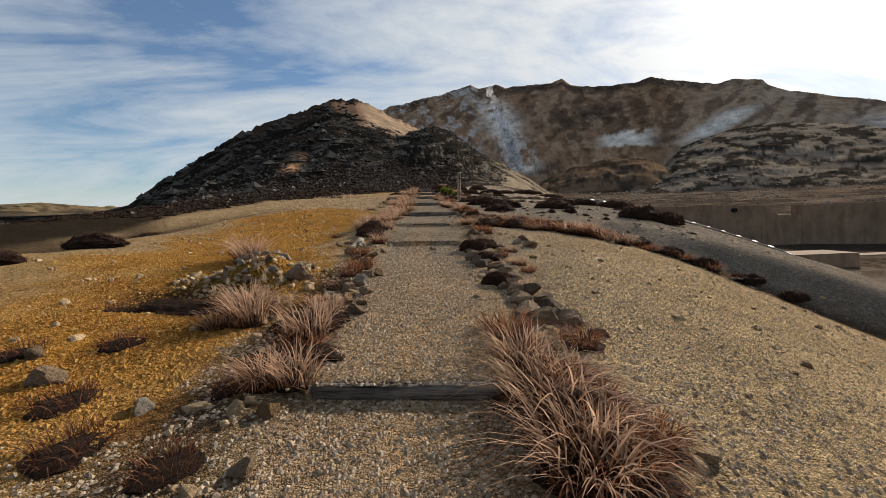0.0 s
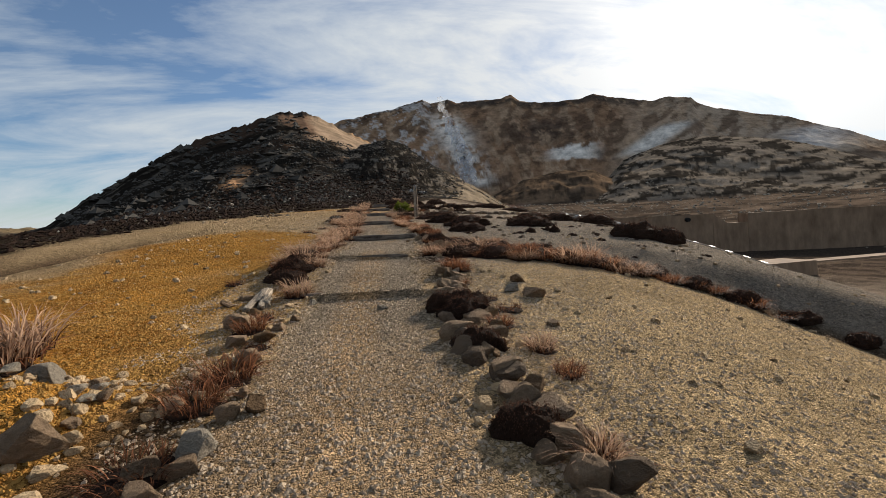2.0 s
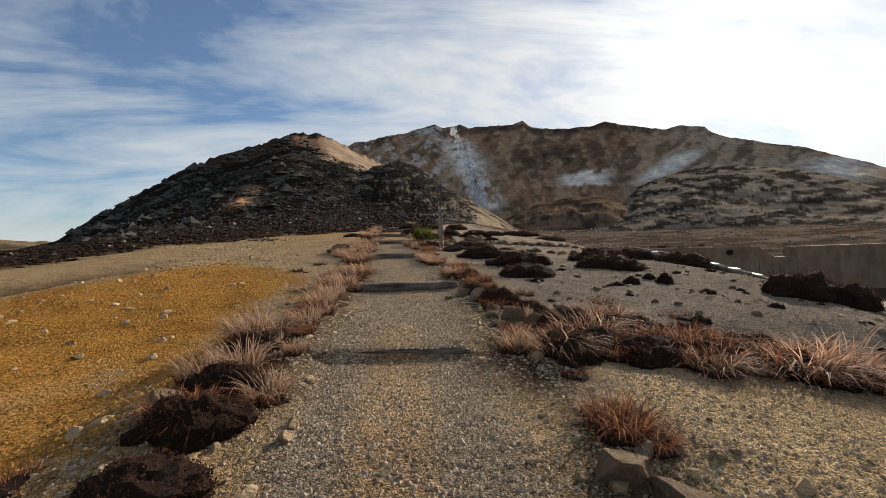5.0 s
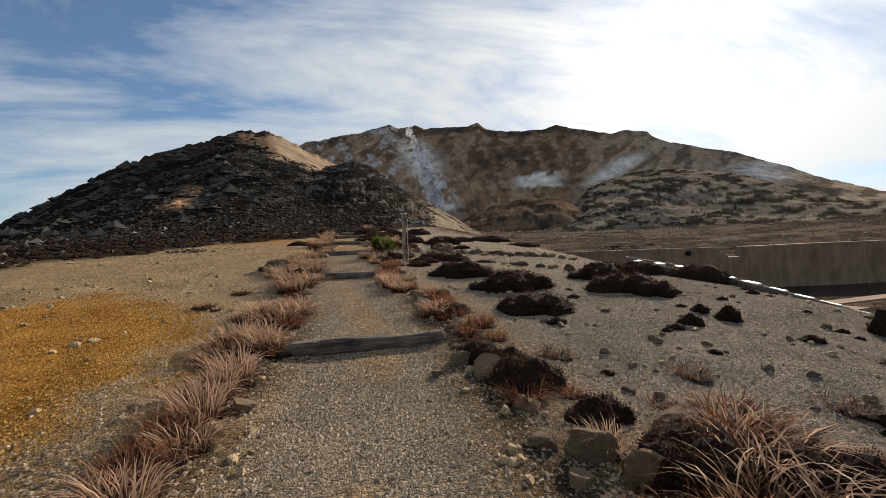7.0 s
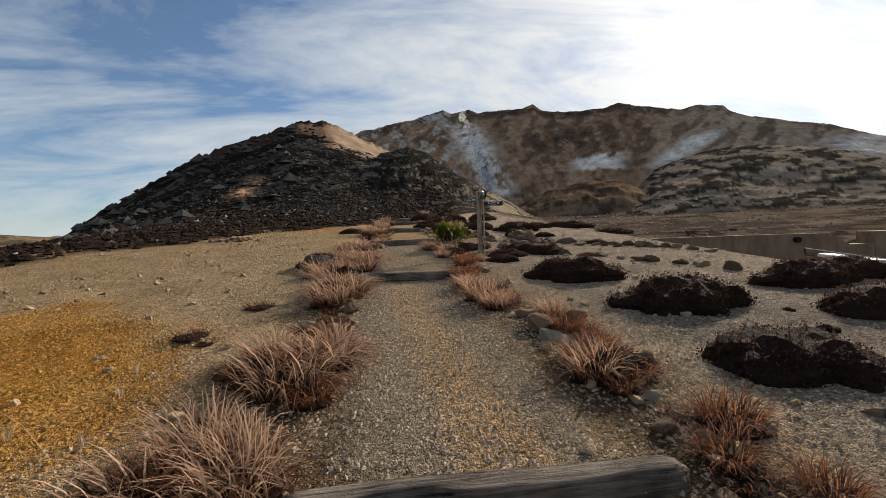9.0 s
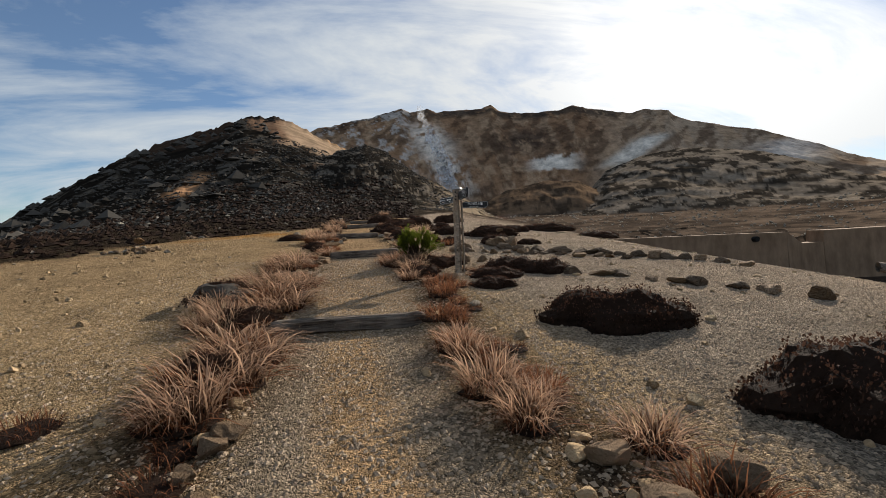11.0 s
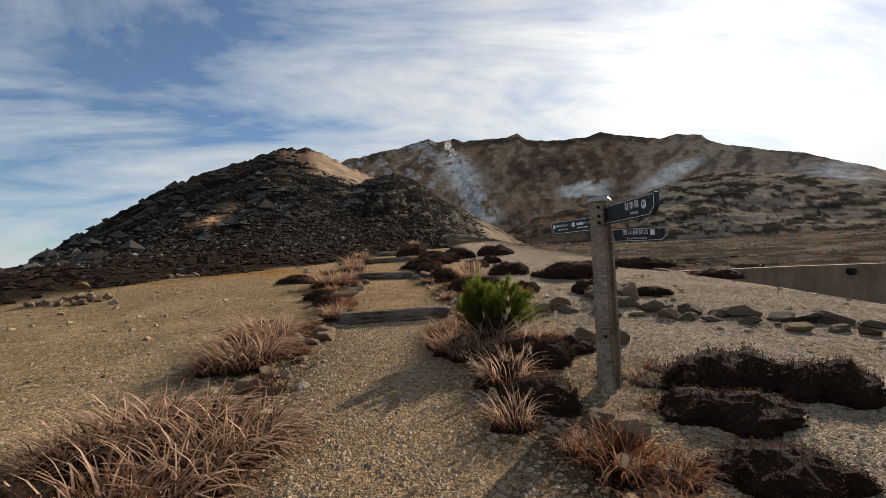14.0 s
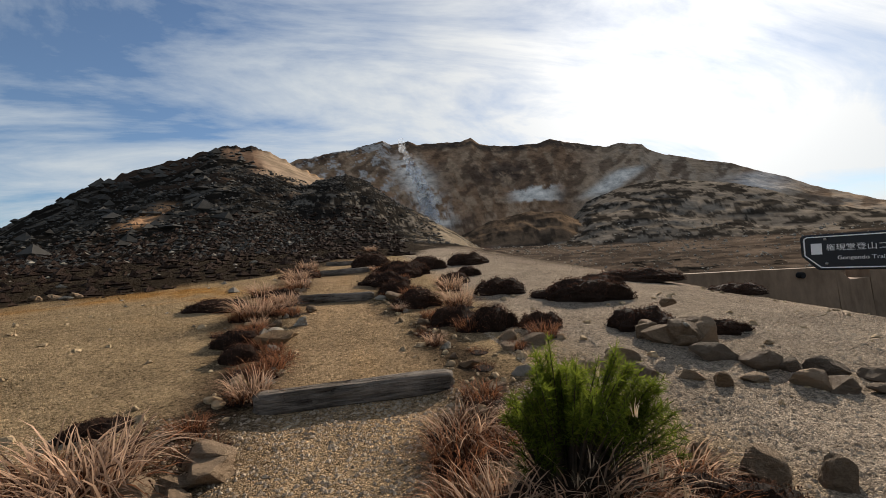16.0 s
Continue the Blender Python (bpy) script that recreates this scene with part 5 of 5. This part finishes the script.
def signpost(x, y):
    z = height(x, y)
    post = thing("signpost", "weathered grey wooden signpost with three dark arrow boards", "signpost", at=(x, y, z))
    # split trunk
    bm = bmesh.new()
    loops = []
    tall, rings, sides = 1.65, 24, 22
    for i in range(rings + 1):
        u = i / rings
        loop = []
        for j in range(sides):
            a = 2 * math.pi * j / sides
            rad = 0.076 + 0.006 * noise.noise(Vector((math.cos(a), math.sin(a), u * 2))) + 0.014 * max(0, 0.12 - u) / 0.12
            crack = math.exp(-(((a - 5.15 - 0.16 * noise.noise(Vector((u * 4, 0, 2)))) / 0.14) ** 2)) * (0.045 if u < 0.93 else 0.02)
            p = Vector((math.cos(a), math.sin(a), 0)) * (rad - crack)
            p.x = min(p.x, 0.048) - 0.016
            loop.append(bm.verts.new((p.x, p.y, -0.12 + u * (tall + 0.12))))
        loops.append(loop)
    for a, b in zip(loops, loops[1:]):
        for j in range(sides):
            bm.faces.new((a[j], a[(j + 1) % sides], b[(j + 1) % sides], b[j]))
    bm.faces.new(loops[-1])
    trunk = part("trunk", bm, SILVER, post, "silver-grey split trunk")
    # the split-off side, a finger's width from the trunk
    bm = bmesh.new()
    loops = []
    for i in range(17):
        u = i / 16
        bend = 0.012 * noise.noise(Vector((u * 5, 1, 7))) + 0.012 * (1 - u)
        loops.append([bm.verts.new((0.070 + bend + dx, dy, -0.1 + 1.70 * u)) for dx, dy in ((0, -0.058), (0.022, -0.045), (0.032, 0), (0.022, 0.045), (0, 0.058), (-0.004, 0))])
    for a, b in zip(loops, loops[1:]):
        for j in range(6):
            bm.faces.new((a[j], a[(j + 1) % 6], b[(j + 1) % 6], b[j]))
    bm.faces.new(loops[-1])
    part("split_side", bm, SILVER, post, "split-off slab of the trunk")
    bm = bmesh.new()
    bmesh.ops.create_cone(bm, cap_ends=True, segments=26, radius1=0.108, radius2=0.085, depth=0.03, matrix=Matrix.Translation((0, 0, tall + 0.012)))
    bmesh.ops.create_cone(bm, cap_ends=True, segments=26, radius1=0.112, radius2=0.108, depth=0.012, matrix=Matrix.Translation((0, 0, tall - 0.006)))
    part("cap", bm, METAL, post, "dull metal cap")
    for hx, hz in ((-0.045, 1.585), (-0.043, 1.505), (-0.043, 1.445), (-0.04, 0.45)):
        bm = bmesh.new()
        bmesh.ops.create_cone(bm, cap_ends=True, segments=14, radius1=0.014, radius2=0.014, depth=0.012, matrix=Matrix.Translation((hx, -0.068, hz)) @ Matrix.Rotation(radians(90), 4, "X"))
        part("bolt_hole", bm, HOLE, post)
    bm = bmesh.new()
    box(bm, (0.05, 0.05, 0.17), Matrix.Translation((-0.06, -0.072, 1.33)))
    bmesh.ops.bevel(bm, geom=list(bm.edges), offset=0.006, segments=2, affect="EDGES")
    part("wedge_block", bm, SILVER, post, "small wooden block nailed on")
    right = arrow_board(post, 0.74, 0.165, 1, (0.03, -0.06, 1.51), -90)
    lettering("駐車場", 0.066, right, (0.44, -0.0205, 0.022))
    lettering("Parking", 0.034, right, (0.47, -0.0205, -0.036))
    ring_mark(right, (0.60, -0.0195, 0.012), 0.034)
    mark = lettering("P", 0.05, right, (0.60, -0.0225, 0.012), "symbol_letter")
    mark.data.materials.clear()
    mark.data.materials.append(BOARD)
    low = arrow_board(post, 0.56, 0.125, 1, (0.07, 0.03, 1.335), -2)
    lettering("恵山展望台", 0.05, low, (0.26, -0.0205, 0.02))
    lettering("Esan Observatory", 0.026, low, (0.27, -0.0205, -0.032))
    bm = bmesh.new()
    box(bm, (0.04, 0.002, 0.05), Matrix.Translation((0.42, -0.0195, 0.016)))
    part("symbol", bm, WHITE, low)
    left = arrow_board(post, 0.50, 0.13, -1, (-0.06, 0.03, 1.45), -66)
    lettering("権現堂登山コース", 0.026, left, (-0.325, -0.0205, 0.014))
    lettering("Gongendo Trail", 0.019, left, (-0.34, -0.0205, -0.022))
    lettering("コース", 0.032, left, (-0.045, -0.0205, 0.014))
    for bx, bz, bl, bh in ((-0.155, 0.014, 0.022, 0.024), (-0.127, 0.014, 0.022, 0.024), (-0.099, 0.014, 0.022, 0.024), (-0.13, -0.022, 0.06, 0.009), (-0.06, -0.022, 0.05, 0.009)):
        bm = bmesh.new()
        box(bm, (bl, 0.002, bh), Matrix.Translation((bx, -0.0195, bz)))
        part("worn_lettering", bm, WHITE, left)
    for sx in (-0.455, -0.205):
        bm = bmesh.new()
        box(bm, (0.03, 0.002, 0.04), Matrix.Translation((sx, -0.0195, 0.012)))
        part("symbol", bm, WHITE, left)
    return post


signpost(0.95, 24.9)


# ---- check dams in the valley ----
def dam(name, pts, top, foot, thick, label):
    """A concrete wall along points (x, y, top height) with a coping."""
    ob = thing(name, label, "dam", "concrete check dams", at=(pts[0][0], pts[0][1], foot))
    for (xa, ya, za), (xb, yb, zb) in zip(pts, pts[1:]):
        d = Vector((xb - xa, yb - ya, 0))
        side = Vector((-d.y, d.x, 0)).normalized() * thick
        lean = -Vector((-d.y, d.x, 0)).normalized() * 0.5
        bm = bmesh.new()
        o = Vector((pts[0][0], pts[0][1], foot))
        q = [Vector((xa, ya, foot)) + lean, Vector((xb, yb, foot)) + lean, Vector((xb, yb, zb)), Vector((xa, ya, za))]
        f = [bm.verts.new(p - o) for p in q]
        b = [bm.verts.new(p - o + side - (lean if i < 2 else Vector())) for i, p in enumerate(q)]
        bm.faces.new(f)
        bm.faces.new(b[::-1])
        for i in range(4):
            j = (i + 1) % 4
            bm.faces.new((f[i], b[i], b[j], f[j]))
        bmesh.ops.recalc_face_normals(bm, faces=bm.faces)
        part("wall_section", bm, CONCRETE, ob)
    return ob


dam("check_dam", ((19.0, 59.0, 1.85), (34.0, 54.4, 2.0), (40.8, 52.7, 2.0), (43.4, 53.3, 0.75), (47.2, 54.2, 0.75)), 2.0, -5.6, 1.4, "long brown concrete check dam across the valley")
dam("check_dam", ((47.2, 54.2, 2.0), (56.0, 52.0, 2.2), (66.0, 50.5, 2.3), (90.0, 47.0, 2.4)), 2.6, -5.6, 2.4, "stained concrete check dam with a raised wing")
dam("check_dam", ((27.0, 31.2, -2.1), (33.0, 32.4, -2.1)), -2.0, -6.0, 2.6, "low concrete apron block below the dam")
dam("check_dam", ((41.0, 40.0, -3.2), (58.0, 42.0, -3.0)), -2.4, -6.0, 1.6, "low concrete apron block below the dam")
for x, z in ((37.7, 1.4),):
    bm = bmesh.new()
    bmesh.ops.create_cone(bm, cap_ends=True, segments=16, radius1=0.28, radius2=0.28, depth=0.5, matrix=Matrix.Translation((x, 53.3, z)) @ Matrix.Rotation(radians(90), 4, "X"))
    tagged(part("drain_pipe", bm, HOLE), "dark round drain outlet in the dam face", "pipe")


# ---- stairway that goes down to the valley ----
def valley_stairs(p0, p1, count):
    p0, p1 = Vector(p0), Vector(p1)
    ob = thing("timber_stairway", "log-railed stairway going down the slope, its treads coloured as if sunlit", "stairs", at=p0)
    d = p1 - p0
    side = Vector((-d.y, d.x, 0)).normalized()
    for off in (-0.55, 0.55):
        bm = bmesh.new()
        n = 24
        old = None
        for i in range(n + 1):
            p = d * (i / n) + side * off
            p.z = height(p0.x + p.x, p0.y + p.y) - p0.z + 0.16 + (0.12 if off > 0 else 0)
            ring = [bm.verts.new(p + side * 0.09 * math.cos(a) + Vector((0, 0, 0.09 * math.sin(a)))) for a in np.linspace(0, 6.283, 9)[:-1]]
            if old:
                for j in range(8):
                    bm.faces.new((old[j], old[(j + 1) % 8], ring[(j + 1) % 8], ring[j]))
            old = ring
        part("side_rail", bm, TIMBER, ob, "dark round side log", flat=False)
    for i in range(count):
        t = (i + 0.5) / count
        p = d * t
        p.z = height(p0.x + p.x, p0.y + p.y) - p0.z + 0.27
        bm = bmesh.new()
        box(bm, (0.2, 1.0, 0.08), Matrix.Translation(p) @ Matrix.Rotation(math.atan2(d.y, d.x), 4, "Z"))
        bmesh.ops.bevel(bm, geom=list(bm.edges), offset=0.015, segments=1, affect="EDGES")
        part("tread", bm, TREAD, ob)


valley_stairs((7.7, 22.3, 1.9), (20.0, 15.2, -3.2), 24)


# ---- stones and scrub on the hills ----
def strew_far(name, count, seed, size, mat, label, region, category):
    rng = np.random.default_rng(seed)
    az, r = region(rng, count)
    x, y = -0.46 + r * np.sin(np.radians(az)), 10.9 + r * np.cos(np.radians(az))
    if category == "scrub":
        inside = scrub(x, y) > 0.4
        x, y, r = x[inside], y[inside], r[inside]
        count = len(x)
    z = land(x, y)
    s = size * r**0.8 * (0.25 + 1.1 * rng.random(count) ** 3)
    corner = np.array([(1, 0, 0), (-1, 0, 0), (0, 1, 0), (0, -1, 0), (0, 0, 1), (0, 0, -1)], float)
    v = corner[None] * (0.6 + 0.7 * rng.random((count, 6, 1))) + (rng.random((count, 6, 3)) - 0.5) * 0.5
    v *= np.stack([s * 1.2, s, s * 0.75], 1)[:, None]
    v += np.stack([x, y, z + s * 0.15], 1)[:, None]
    faces = [(0, 2, 4), (2, 1, 4), (1, 3, 4), (3, 0, 4), (2, 0, 5), (1, 2, 5), (3, 1, 5), (0, 3, 5)]
    tagged(new(name, soup(name, v, faces, mat)), label, category, kind="stuff")


strew_far("boulders", 8000, 4, 0.009, FARROCK, "dark lava boulders strewn over the hillside", lambda g, n: (-38 + 32 * g.random(n), 42 + 150 * g.random(n) ** 1.2), "boulders")
strew_far("crags", 420, 14, 0.034, FARROCK, "broken dark lava crags on the hillside", lambda g, n: (-38 + 26 * g.random(n), 60 + 190 * g.random(n)), "rocks")
strew_far("boulders", 3500, 5, 0.008, FARROCK, "dark lava boulders on the black cone", lambda g, n: (-14 + 24 * g.random(n), 50 + 115 * g.random(n)), "boulders")
strew_far("boulders", 2600, 6, 0.008, PALE_ROCK, "pale boulders strewn over the valley plain", lambda g, n: (8 + 52 * g.random(n), 70 + 190 * g.random(n)), "boulders")
strew_far("boulders", 420, 7, 0.009, PALE_ROCK, "pale grey boulders among dark scrub", lambda g, n: (-56 + 52 * g.random(n), 17 + 60 * g.random(n)), "boulders")
strew_far("scrub", 14000, 8, 0.012, SHADED_LITTER, "low dark scrub at the foot of the hill", lambda g, n: (-62 + 66 * g.random(n), 13 + 80 * g.random(n) ** 1.4), "scrub")


# ---- steam from the vents ----
def steam():
    rng = random.Random(3)
    verts, faces = [], []
    for k in range(26):
        t = k / 25
        az = 10.6 - 4.2 * t + rng.uniform(-0.9, 0.9) * (1 - 0.5 * t)
        el = 6.6 + 10.4 * t
        r = 420 + 130 * t
        p = Vector((-0.46 + r * math.sin(radians(az)), 10.9 + r * math.cos(radians(az)), 2.57 + r * math.tan(radians(el))))
        size = rng.uniform(5, 10) * (1 - 0.55 * t)
        bm = bmesh.new()
        bmesh.ops.create_icosphere(bm, subdivisions=3, radius=1.0)
        for v in bm.verts:
            v.co = p + Vector((v.co.x * size, v.co.y * size * 0.6, v.co.z * size * 1.5)) * (1 + 0.45 * noise.noise(v.co * 1.6 + Vector((k, 0, 0))))
        start = len(verts)
        verts += [v.co[:] for v in bm.verts]
        faces += [tuple(v.index + start for v in f.verts) for f in bm.faces]
        bm.free()
    tagged(new("steam", mesh_of("steam", verts, faces, STEAM, True)), "thin white steam drifting up from vents", "steam", kind="stuff")


steam()


# the source templates are not part of the place
for src in TUFTS + CUSHIONS:
    for ob in (*src.children_recursive, src):
        bpy.data.objects.remove(ob)
